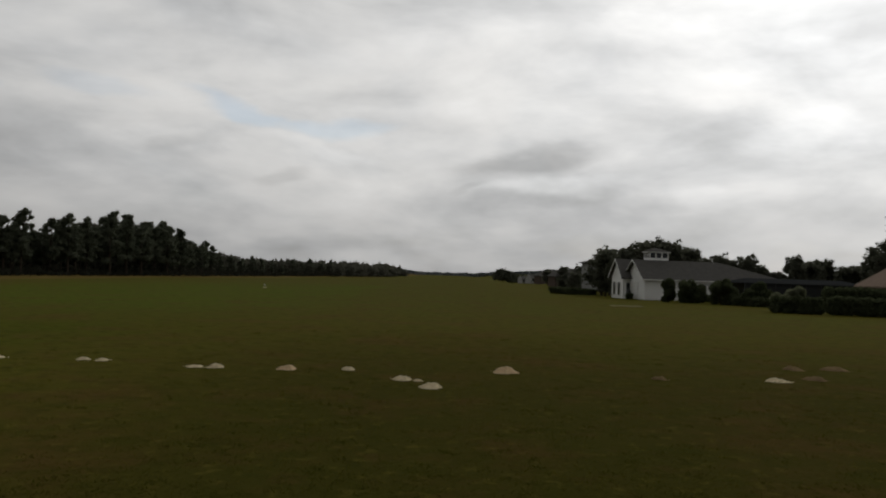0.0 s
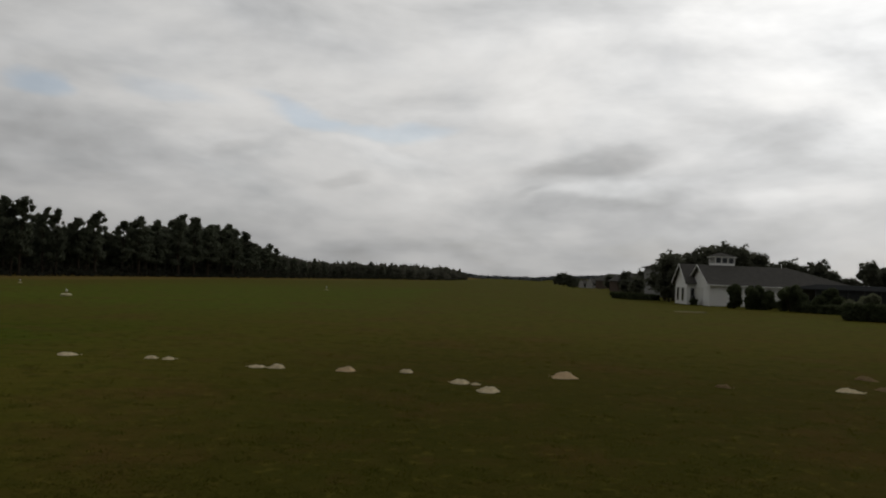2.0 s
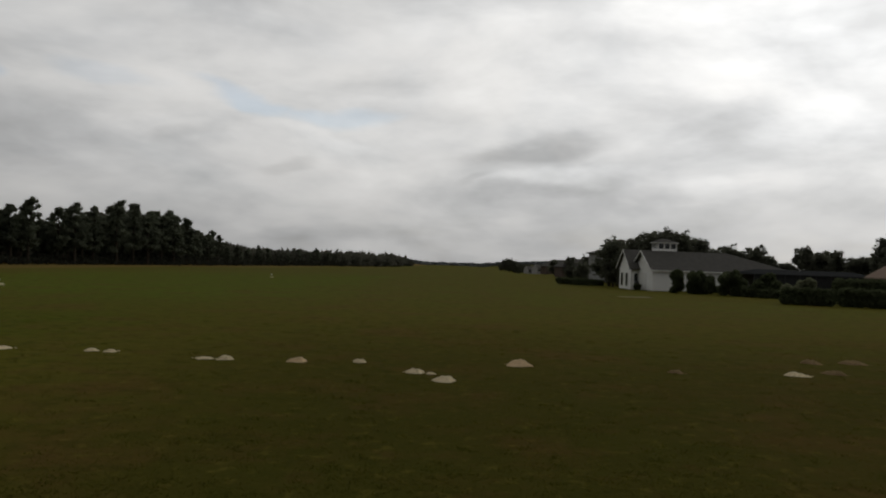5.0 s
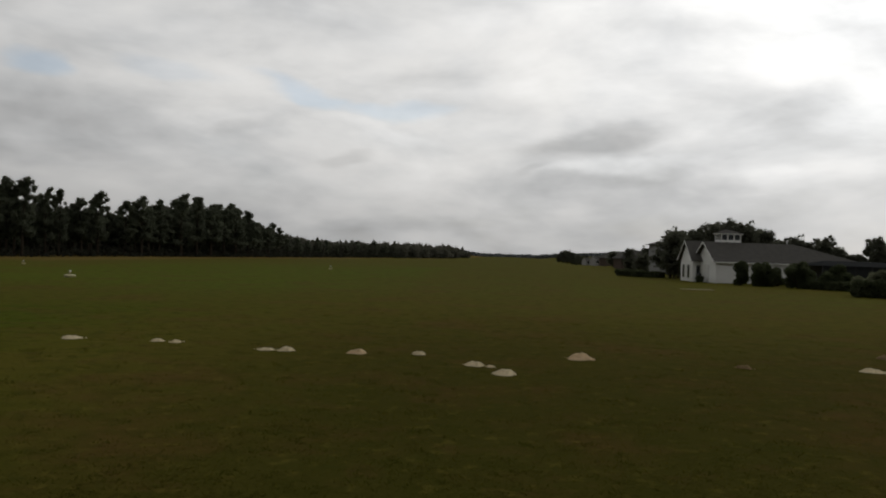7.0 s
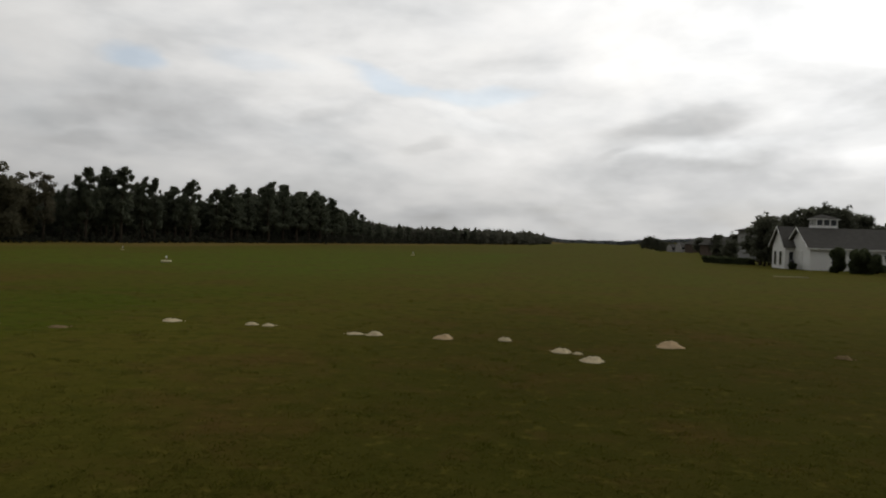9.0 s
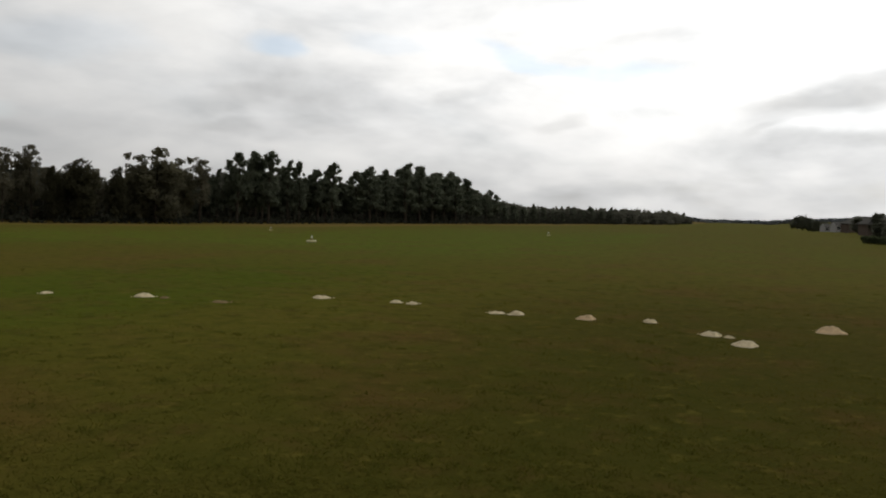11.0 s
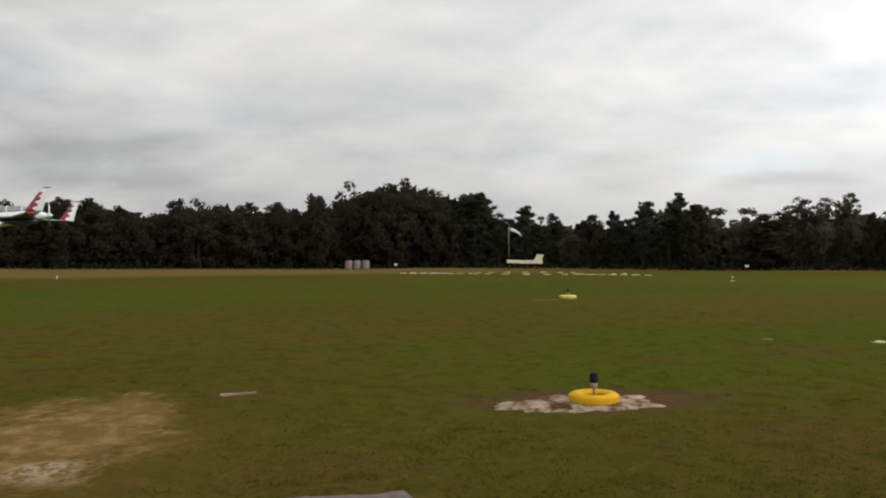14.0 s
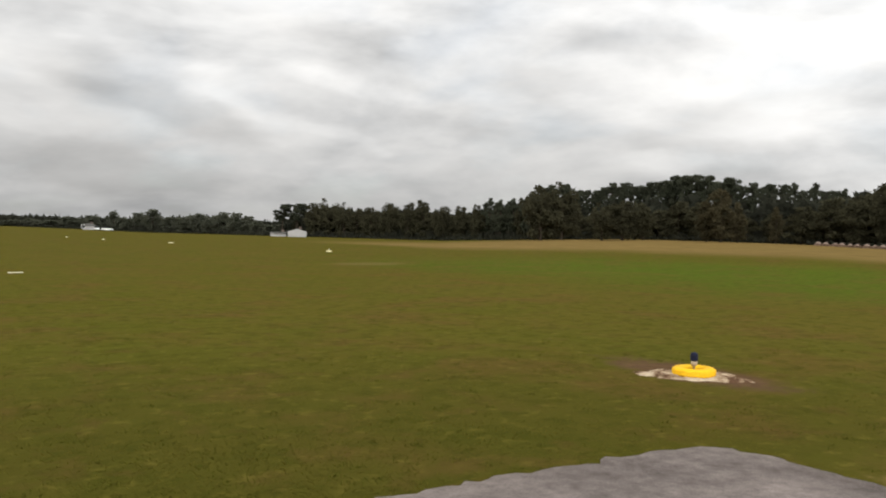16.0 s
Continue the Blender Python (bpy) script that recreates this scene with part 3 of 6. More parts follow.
def build_pavement():
    """Worn asphalt apron whose corner runs out into the grass."""
    m = old_asphalt()
    r = random.Random(3)
    edge = []
    corners = [(3.5, -6.95), (-3.1, -6.60), (-5.4, -6.46), (-6.9, -6.33), (-7.72, -6.2), (-7.93, -5.95), (-8.0, -5.4), (-7.98, -4.9), (-8.1, -4.25), (-8.0, -3.5),
               (-8.04, -2.6), (-8.13, -1.5), (-8.0, -0.7), (-8.12, 0.4), (-8.0, 1.35), (-6.5, 1.6), (3.5, 1.9)]
    for (ax, ay), (bx, by) in zip(corners, corners[1:]):
        n = max(2, int(math.hypot(bx - ax, by - ay) / 0.12))
        for i in range(n):
            t = i / n
            px, py = ax + (bx - ax) * t, ay + (by - ay) * t
            w = 0.03 * math.sin(px * 3.1 + py * 2.7) + 0.025 * math.sin(px * 8.3 - py * 7.1) + r.gauss(0, 0.026)
            edge.append((px + (w if px < -7.4 else 0.0), py + (0.0 if px < -7.4 else w)))
    edge.append(corners[-1])
    bm = bmesh.new()
    top = [bm.verts.new((x, y, gz(x, y) + 0.012)) for x, y in edge]
    low = [bm.verts.new((x + (0.05 if x > 0 else -0.04), y, gz(x, y) - 0.05)) for x, y in edge]
    f = bm.faces.new(top)
    for i in range(len(edge)):
        j = (i + 1) % len(edge)
        bm.faces.new((top[i], low[i], low[j], top[j]))
    bmesh.ops.triangulate(bm, faces=[f])
    bmesh.ops.recalc_face_normals(bm, faces=bm.faces)
    tagged(part("pavement", bm, m), "weathered grey asphalt apron with a crumbled edge", "pavement", kind="structure")
    bm = bmesh.new()
    box(bm, -0.14, 0.2, -0.07, 0.07, 0.016, 0.022)
    bmesh.ops.transform(bm, matrix=pose(-3.83, -6.14, gz(-3.8, -6.1), 0, 0, -35), verts=bm.verts)
    tagged(part("paint_line", bm, material("faded_yellow_line", (0.28, 0.21, 0.09), (0.48, 0.37, 0.16), 6.0, 0.8, 0.2)),
           "faded yellow paint line on the asphalt", "paint line", kind="structure")


build_pavement()


# ---------------------------------------------------------------- trees
def leaf_tris(centres, spreads, count, wide, long, seed=0, out=0.0, rise=0.0, shell=0.45):
    """Pointed leaf sprays in soft balls round the centres; out turns them away from the ball's middle, rise upwards."""
    g = np.random.default_rng(seed)
    centres, spreads = np.array(centres, float), np.array(spreads, float)
    k = g.choice(len(centres), count, p=spreads[:, 0] ** 2 / np.sum(spreads[:, 0] ** 2))
    d = g.normal(size=(count, 3))
    d /= np.linalg.norm(d, axis=1)[:, None]
    c = centres[k] + d * (g.random(count) ** shell)[:, None] * spreads[k]
    n = d * out + g.normal(size=(count, 3)) * (1.0 - 0.6 * out) + np.array([0, 0, rise])
    n /= np.linalg.norm(n, axis=1)[:, None]
    a = np.cross(n, g.normal(size=(count, 3)))
    a /= np.linalg.norm(a, axis=1)[:, None]
    s = (0.6 + 0.8 * g.random(count))[:, None]
    a, n = a * s * wide * 0.5, n * s * long
    return np.stack([c - a - n * 0.4, c + a - n * 0.4, c + n * 0.6], 1).reshape(-1, 3)


def leaf_mesh(name, v, mat, corners=3):
    n = len(v) // corners
    me = bpy.data.meshes.new(name)
    me.vertices.add(len(v))
    me.vertices.foreach_set("co", v.astype(np.float32).ravel())
    me.loops.add(len(v))
    me.loops.foreach_set("vertex_index", np.arange(len(v), dtype=np.int32))
    me.polygons.add(n)
    me.polygons.foreach_set("loop_start", np.arange(0, len(v), corners, dtype=np.int32))
    me.materials.append(mat)
    me.update(calc_edges=True)
    return me


def limb(verts, faces, pts, radii, seg=6):
    base = len(verts)
    for (x, y, z), r in zip(pts, radii):
        for i in range(seg):
            a = 2 * math.pi * i / seg
            verts.append((x + r * math.cos(a), y + r * math.sin(a), z))
    for k in range(len(pts) - 1):
        for i in range(seg):
            j = (i + 1) % seg
            a, b = base + k * seg, base + (k + 1) * seg
            faces.append((a + i, a + j, b + j, b + i))


TREES = {  # name, label, category, leaves, count of sprays, their width and length
    "pine": ("pine_tree", "tall dark-green pine at the edge of the woods", "pine tree", "LITPINE", 4200, 0.17, 0.52),
    "darkpine": ("pine_tree", "dark pine with pointed crown in the wood edge", "pine tree", "DARKPINE", 4200, 0.17, 0.52),
    "bare": ("pine_tree", "tall pine with a bare stem and high crown", "pine tree", "DARKPINE", 4400, 0.20, 0.50),
    "oak": ("oak_tree", "broad dark oak with a rounded crown", "oak tree", "OAK", 5200, 0.36, 0.44),
    "rust": ("tree", "round tree with browning leaves", "tree", "RUST", 4200, 0.34, 0.42),
    "olive": ("tree", "olive-brown broadleaf tree in the wood edge", "tree", "OLIVE", 3800, 0.32, 0.42),
    "thin": ("tree", "thin pale-leaved tree with sparse crown in the woods", "tree", "PALE", 2300, 0.20, 0.30),
    "garden": ("tree", "dark garden tree behind the houses", "tree", "LITOAK", 4200, 0.32, 0.42),
    "round": ("tree", "dark broadleaf tree in the edge of the woods", "tree", "OAK", 3800, 0.34, 0.44)}


def make_tree(kind, seed):
    """A ten metre tree at the origin: an empty with trunk and crown."""
    r = random.Random(seed)
    verts, faces, cen, spr = [], [], [], []
    H = 10.0
    lean = (r.uniform(-0.3, 0.3), r.uniform(-0.3, 0.3))
    conifer = kind in ("pine", "darkpine", "bare")

    def trunk_at(t):
        return (lean[0] * t * t + 0.1 * math.sin(5 * t + seed), lean[1] * t * t, H * t)

    stem, lo, n, r0 = {"pine": (0.97, r.uniform(0.18, 0.34), 46, 0.17), "darkpine": (0.97, r.uniform(0.14, 0.30), 46, 0.17), "bare": (0.97, r.uniform(0.48, 0.60), 40, 0.13),
                       "oak": (0.66, 0.06, 60, 0.34), "thin": (0.85, 0.24, 34, 0.15)}.get(kind, (0.76, 0.07, 50, 0.22))
    ts = [i / 8 * stem for i in range(9)]
    limb(verts, faces, [trunk_at(t) for t in ts], [r0 * (1 - 0.85 * t / stem) + 0.02 for t in ts], 7)
    gaps = [r.uniform(0, 6.28) for _ in range(3)]
    for i in range(n):
        q = (i + r.random()) / n
        t = lo + (stem - lo) * q
        a = r.uniform(0, 2 * math.pi)
        p0 = trunk_at(t)
        if conifer:
            # wide in the lower third of the crown, drawn in to a point; uneven round the stem
            ln = (0.35 + 1.65 * math.sin(math.pi * (0.20 + 0.70 * q)) ** 0.9) * r.uniform(0.45, 1.15)
            ln *= 0.8 + 0.3 * math.sin(2 * a + gaps[0]) * math.sin(7 * q + gaps[1])
            ln *= 1 - (0.30 if kind == "bare" else 0.55) * q ** 2.5
            up, blob, squash = r.uniform(0.05, 0.45) + 0.4 * q, r.uniform(0.34, 0.58) * (1 - 0.35 * q), 0.72
        elif kind == "oak":
            ln = 3.3 * math.sin(math.pi * (0.22 + 0.6 * q)) * r.uniform(0.6, 1.1)
            up, blob, squash = r.uniform(0.2, 0.9) * (0.4 + t), r.uniform(0.7, 1.2), 0.8
        elif kind == "thin":
            ln, up, blob, squash = r.uniform(0.5, 1.7) * (1.1 - 0.4 * q), r.uniform(0.5, 1.1), r.uniform(0.32, 0.62), 1.0
        else:
            ln = 2.2 * math.sin(math.pi * (0.25 + 0.6 * q)) * r.uniform(0.6, 1.15)
            up, blob, squash = r.uniform(0.2, 0.8), r.uniform(0.55, 0.95), 0.95
        tip = (p0[0] + ln * math.cos(a), p0[1] + ln * math.sin(a), min(p0[2] + ln * up, H * 0.97))
        mid = tuple((u + v) / 2 + r.uniform(-0.1, 0.1) for u, v in zip(p0, tip))
        rb = r0 * (1 - 0.8 * t) * 0.36
        limb(verts, faces, [p0, mid, tip], [rb, rb * 0.7, rb * 0.3], 3)
        cen.append(tip)
        spr.append((blob, blob, blob * squash))
        if not conifer or r.random() < 0.75:
            cen.append(mid)
            spr.append((blob * 0.8, blob * 0.8, blob * squash * 0.7))
    top = trunk_at(stem)
    if conifer:
        for k in range(6):
            cen.append((top[0] + r.uniform(-0.1, 0.1), top[1] + r.uniform(-0.1, 0.1), top[2] - 0.24 * k))
            spr.append((0.08 + 0.07 * k, 0.08 + 0.07 * k, 0.26))
    else:
        w, b0 = {"oak": (1.9, 1.1), "thin": (0.7, 0.5)}.get(kind, (1.1, 0.75))
        for k in range(7):
            b = b0 * r.uniform(0.7, 1.15)
            cen.append((top[0] + r.uniform(-w, w), top[1] + r.uniform(-w, w), min(H - b * 0.6, top[2] + r.uniform(0.1, 0.45) * H * (1 - stem) * 2)))
            spr.append((b, b, b * 0.8))
    name, label, cat, leaves, count, wide, long = TREES[kind]
    tris = leaf_tris(cen, spr, count, wide, long, seed, 0.75 if conifer else 0.35, 0.45 if conifer else 0.0)
    root = thing(name, Matrix(), label, cat, "trees of the wood edge")
    ob = new("trunk", mesh_from("trunk", verts, faces, BARK, True))
    ob.parent = root
    ob = new("crown", leaf_mesh("crown", tris, {"LITPINE": LITPINE, "DARKPINE": DARKPINE, "OAK": OAK, "RUST": RUST, "OLIVE": OLIVE, "PALE": PALE, "LITOAK": LITOAK}[leaves]))
    ob.parent = root
    return root


PROTO = {k: [make_tree(k, s) for s in ss] for k, ss in (("pine", (1, 2, 3, 4)), ("bare", (12, 13)), ("oak", (5, 6)), ("thin", (7, 8)), ("round", (9, 10, 11)), ("rust", (14,)), ("olive", (15, 16)), ("darkpine", (17, 18)), ("garden", (19, 20, 21)))}
USED = set()


def plant(kind, x, y, height, width=1.0, label="", group=""):
    """Stands a tree of that height at the place; the first of each kind is the model itself."""
    proto = rnd.choice(PROTO[kind])
    s = height / 10.0
    w = s * width
    m = pose(x, y, gz(x, y) - 0.05, 0, 0, rnd.uniform(0, 360)) @ Matrix.Diagonal((w, w, s, 1))
    if proto.name not in USED:
        USED.add(proto.name)
        proto.matrix_basis = m
        ob = proto
    else:
        keep = proto.matrix_basis.copy()
        proto.matrix_basis = Matrix()
        ob = copy_thing(proto, m)
        proto.matrix_basis = keep
    if label:
        ob["label"] = label
    if group:
        ob["group"] = group
    return ob


# elevation of the skyline of the woods, in degrees, every two degrees of azimuth from 4 on
SKYLINE = [-0.15, 0.1, 0.2, 0.3, 0.3, 0.3, 0.5, 1.1, 2.2, 2.7, 2.8, 2.8, 2.3, 2.5, 2.8, 3.4, 3.1, 2.8, 3.1, 3.3, 1.9, 2.4, 3.1, 3.0, 3.0, 2.7, 2.5, 3.0,
           3.2, 2.5, 2.2, 2.1, 2.3, 2.7, 2.8, 4.1, 4.0, 4.8, 5.0, 4.2, 3.5, 3.3, 2.9, 3.3, 3.4, 3.4, 2.4, 3.4, 3.2, 3.5, 2.8, 3.6, 3.4, 3.2, 3.3, 3.1, 3.4,
           3.4, 3.5, 3.6, 3.8, 3.9, 4.3, 4.1, 3.9, 3.9, 3.4, 3.8, 3.4, 2.8, 2.3, 2.0, 2.5, 2.4, 2.1, 2.4, 1.8, 0.9, 1.0, 1.2, 1.1, 0.9, 0.8, 0.75, 0.7, 0.75, 0.7]
EYE = 2.4


def skyline(az):
    return float(np.interp(az, np.arange(4, 4 + 2 * len(SKYLINE), 2), SKYLINE))


def wood_kind(az):
    q = rnd.random()
    if az < 35:
        return "pine"
    if az < 44:
        return "pine" if q < 0.3 else ("olive" if q < 0.8 else "round")
    if az < 58:
        return "thin" if q < 0.4 else ("olive" if q < 0.8 else "pine")
    if az < 75:
        return "darkpine" if q < 0.7 else ("olive" if q < 0.8 else "round")
    if az < 118:
        return "oak" if q < 0.35 else "round"
    if az < 136:
        return "bare" if q < 0.6 else ("pine" if q < 0.8 else "round")
    return "round" if q < 0.6 else ("oak" if q < 0.8 else "darkpine")


# trees that stand out one by one: azimuth, elevation of the top, half width in degrees
WEST_TREES = [(53.6, 2.15, 1.84, "round"), (51.5, 3.03, 0.98, "thin"), (50.2, 2.98, 0.82, "thin"), (48.6, 3.21, 0.90, "thin"), (47.3, 2.11, 0.57, "round"), (46.4, 2.32, 0.82, "round"),
              (45.6, 2.60, 0.90, "round"), (44.7, 1.93, 0.57, "thin"), (43.6, 2.11, 0.65, "round"), (42.4, 3.03, 0.98, "olive"), (41.1, 3.43, 1.47, "olive"), (39.3, 2.92, 0.82, "olive"),
              (38.2, 2.94, 0.65, "thin"), (37.1, 2.26, 0.5, "pine"), (35.7, 3.40, 0.82, "pine"), (34.5, 3.55, 0.65, "pine"), (33.6, 3.60, 0.82, "pine"), (32.3, 3.03, 0.65, "pine"),
              (31.5, 2.96, 0.57, "pine"), (30.2, 2.46, 0.82, "pine"), (29.2, 2.99, 0.69, "pine"), (27.5, 2.42, 0.65, "pine"), (26.5, 2.80, 0.73, "pine"), (25.4, 2.61, 0.65, "pine")]
EAST_TREES = [(157.7, 2.06, 0.53, "bare"), (156.7, 2.12, 0.61, "bare"), (155.5, 2.35, 0.65, "oak"), (154.5, 2.49, 1.06, "oak"), (153.4, 2.23, 0.73, "oak"), (152.5, 1.92, 0.57, "round"),
              (151.5, 2.10, 0.73, "oak"), (150.1, 2.45, 0.90, "oak"), (148.8, 2.30, 0.65, "round"), (147.7, 2.48, 0.73, "round"), (146.3, 2.26, 0.73, "oak"), (144.9, 2.11, 0.73, "round"),
              (143.8, 2.25, 0.5, "round"), (143.0, 2.71, 0.53, "darkpine"), (142.2, 2.63, 0.49, "darkpine"), (141.3, 2.72, 0.65, "darkpine"), (140.6, 2.73, 0.49, "round")]
FAR_TREES = [(174.7, 0.65, 0.82), (173.7, 0.78, 0.5), (172.7, 0.70, 0.82), (171.4, 0.94, 0.73), (170.1, 1.09, 0.57), (168.8, 1.41, 0.37), (168.2, 0.98, 0.4), (167.2, 1.34, 0.61),
             (166.4, 1.59, 0.61), (165.3, 1.08, 0.57), (164.4, 1.06, 0.57), (163.5, 1.31, 0.82), (162.6, 1.09, 0.57), (161.8, 1.46, 0.65), (160.9, 1.48, 0.57), (160.1, 1.26, 0.53), (159.5, 0.95, 0.49), (158.6, 0.65, 0.41)]
SPREAD = {"oak": 3.5, "thin": 1.3, "pine": 1.05, "darkpine": 1.1, "bare": 1.3}  # half width of the ten metre tree


def single(az, el, half, kind, back, label="", group=""):
    r = rim(az)[0] + back
    x, y = polar(az, r)
    h = EYE + r * math.tan(radians(el)) - gz(x, y)
    wide = r * math.tan(radians(half)) / (SPREAD.get(kind, 2.2) * h / 10)
    if kind not in ("pine", "darkpine", "thin") or wide < 1.25:
        plant(kind, x, y, h * 1.02, wide, label, group)
        return
    # a broad crown is two or three slim trees close together
    for k, (side, tall) in enumerate(((0.0, 1.03), (0.55, 0.93), (-0.6, 0.88))[:3 if wide > 1.7 else 2]):
        x, y = polar(az + side * half, r + 1.5 * k)
        plant(kind, x, y, h * tall, min(1.2, wide * 0.62), label, group)


def build_woods():
    for k, (a, el, half, kind) in enumerate(WEST_TREES):
        single(a, el, half, kind, 2.0 + 2.5 * (k % 2))
    for k, (a, el, half, kind) in enumerate(EAST_TREES):
        single(a, el, half, kind, 3.0 + 4 * (k % 2))
    for k, (a, el, half) in enumerate(FAR_TREES):
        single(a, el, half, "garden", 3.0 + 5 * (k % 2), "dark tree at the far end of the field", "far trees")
    for row, (back, share) in enumerate(((1.5, 1.0), (8.0, 1.03))):
        az = 4.5
        while az < 178:
            if 74.5 < az < 84.5 and row == 0:
                az = 84.5
            if row == 0 and 25 < az < 54.5:
                az = 54.5
            if row == 0 and az > 140.5:
                break
            tall_pines = 118 < az < 139
            far_side = az > 157
            r, z = rim(az)
            deep = (3.0 if row == 0 else 26.0) if tall_pines else back * (1 + r / 400)
            r += deep + rnd.uniform(-1.5, 1.5)
            x, y = polar(az, r)
            top = EYE + r * math.tan(radians(skyline(az)))
            h = (top - gz(x, y)) * share * (rnd.uniform(0.92, 1.12) if az > 19 else rnd.uniform(0.72, 1.22))
            kind = wood_kind(az)
            if tall_pines:
                kind = ("bare" if az > 123 or rnd.random() < 0.5 else "darkpine") if row else "round"
                h = (top - gz(x, y)) * rnd.uniform(0.93, 1.07) * (1.0 if row else rnd.uniform(0.42, 0.68) + (0.2 if az < 123 else 0.0))
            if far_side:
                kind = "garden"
            if 35 < az < 75 and row == 0:
                h *= rnd.uniform(0.72, 1.03)
            if row and (25 < az < 54.5 or az > 140.5):
                h *= 0.72
            h = max(h, 4.0)
            width = {"bare": 1.25, "pine": 1.4, "darkpine": 1.3, "oak": 1.0, "thin": 1.0, "round": 1.1}.get(kind, 1.0)
            if tall_pines:
                width = 0.95 if row else 1.7
            if far_side:
                width = 1.5
            if h > 11 and not tall_pines:
                width *= 0.9
            plant(kind, x, y, h, width * (rnd.uniform(0.75, 1.35) if az < 75 else rnd.uniform(0.85, 1.15)))
            step = (2.5 if kind in ("pine", "thin", "bare") else 3.6) * max(1.0, h / 10) * (1.3 if row else 1.0)
            if tall_pines:
                step = rnd.uniform(1.3, 2.6) if row else 4.2
            az += math.degrees(step * max(1.0, r / 210) / r)
    # single round trees standing out into the dry grass
    for a, r, el, kind, w in ((139.3, 176, 3.7, "oak", 0.95), (137.8, 174, 3.95, "oak", 0.9), (133.6, 156, 2.85, "oak", 1.25), (135.0, 158, 2.5, "oak", 1.0), (132.2, 158, 2.5, "round", 1.3),
                              (127.1, 146, 3.4, "rust", 1.25), (126.0, 148, 2.5, "rust", 1.0), (128.0, 148, 2.5, "rust", 1.0), (123.6, 142, 2.2, "rust", 0.8)):
        x, y = polar(a, r)
        plant(kind, x, y, EYE + r * math.tan(radians(el)) - gz(x, y), w, "round dark tree standing out in the dry grass", "trees in the dry grass")
    # the great domed live oak
    for a, back, h, w in ((79.2, 6, 14.6, 1.0), (77.0, 3, 12.6, 0.9), (81.6, 4, 12.2, 0.9), (75.6, 2, 10.0, 0.9), (83.6, 3, 9.4, 0.9), (79.6, 1, 10.4, 1.0), (78.2, 9, 14.2, 1.0), (80.4, 9, 14.0, 1.0), (76.6, 8, 12.0, 1.0), (82.4, 9, 11.4, 1.0)):
        r, z = rim(a)
        x, y = polar(a, r + back)
        plant("oak", x, y, h, w, "huge dark live oak with a wide domed crown", "live oaks")


build_woods()


def build_undergrowth_and_fill():
    g = np.random.default_rng(5)
    az = 4.6
    cen, spr = [], []
    while az < 178:
        r, z = rim(az)
        for back, hh in ((0.5, 1.0), (3.0, 2.4), (9.0, 3.6)):
            rr = r + back + g.uniform(-1, 1)
            x, y = polar(az + g.uniform(-0.2, 0.2), rr)
            k = hh * g.uniform(0.5, 1.2) * (1.0 if az > 20 else 1.6)
            cen.append((x, y, gz(x, y) + k * 0.5))
            spr.append((max(1.4, r / 90), max(1.4, r / 90), k * 0.6))
        az += math.degrees(1.8 * max(1, r / 200) / r)
    low = leaf_tris(cen, spr, 62000, 0.5, 0.55, 6)
    # leaf fill added behind the front trees to close the gaps
    az, cen, spr = 4.6, [], []
    while az < 176:
        r, z = rim(az)
        top = EYE + r * math.tan(radians(skyline(az)))
        x, y = polar(az, r + 11 * (1 + r / 400))
        h = max(3.0, (top - gz(x, y)) * (0.58 + 0.10 * math.sin(az * 2.3) if 124 < az < 139 else (0.70 if 25 < az < 57 or az > 140 else 0.9)))
        for k in (0.2, 0.5, 0.8):
            cen.append((x, y, gz(x, y) + h * k))
            spr.append((max(2.0, r / 60), max(2.0, r / 60), h * 0.22))
        az += math.degrees(2.6 * max(1, r / 200) / r)
    q = leaf_tris(cen, spr, 80000, 1.0, 1.1, 8)
    # big dark leaf sheets added to block sky below the tops, shade painted in
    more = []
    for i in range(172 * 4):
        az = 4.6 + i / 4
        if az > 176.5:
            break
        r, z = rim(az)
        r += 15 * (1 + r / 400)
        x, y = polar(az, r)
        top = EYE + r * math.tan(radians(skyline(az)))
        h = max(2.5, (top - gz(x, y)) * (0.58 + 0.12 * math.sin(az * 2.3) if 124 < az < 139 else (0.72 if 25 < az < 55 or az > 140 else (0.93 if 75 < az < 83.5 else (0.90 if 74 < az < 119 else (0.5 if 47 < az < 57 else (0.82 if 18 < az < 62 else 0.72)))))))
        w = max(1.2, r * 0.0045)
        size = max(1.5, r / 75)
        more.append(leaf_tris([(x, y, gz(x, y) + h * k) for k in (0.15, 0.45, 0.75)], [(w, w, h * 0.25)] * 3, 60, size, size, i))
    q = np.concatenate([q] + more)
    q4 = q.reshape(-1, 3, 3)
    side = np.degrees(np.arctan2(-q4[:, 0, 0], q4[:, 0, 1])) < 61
    ob = new("undergrowth", leaf_mesh("undergrowth", np.concatenate([low, q4[~side].reshape(-1, 3)]), UNDERFILL))
    tagged(ob, "dark undergrowth along the wood edge with added leaf fill behind", "undergrowth", kind="stuff")
    # sun side of the added fill, in the lightened leaf colour
    ob = new("undergrowth", leaf_mesh("undergrowth", q4[side].reshape(-1, 3), LITFILL))
    tagged(ob, "lightened leaf fill added behind the pines", "undergrowth", kind="stuff")


build_undergrowth_and_fill()


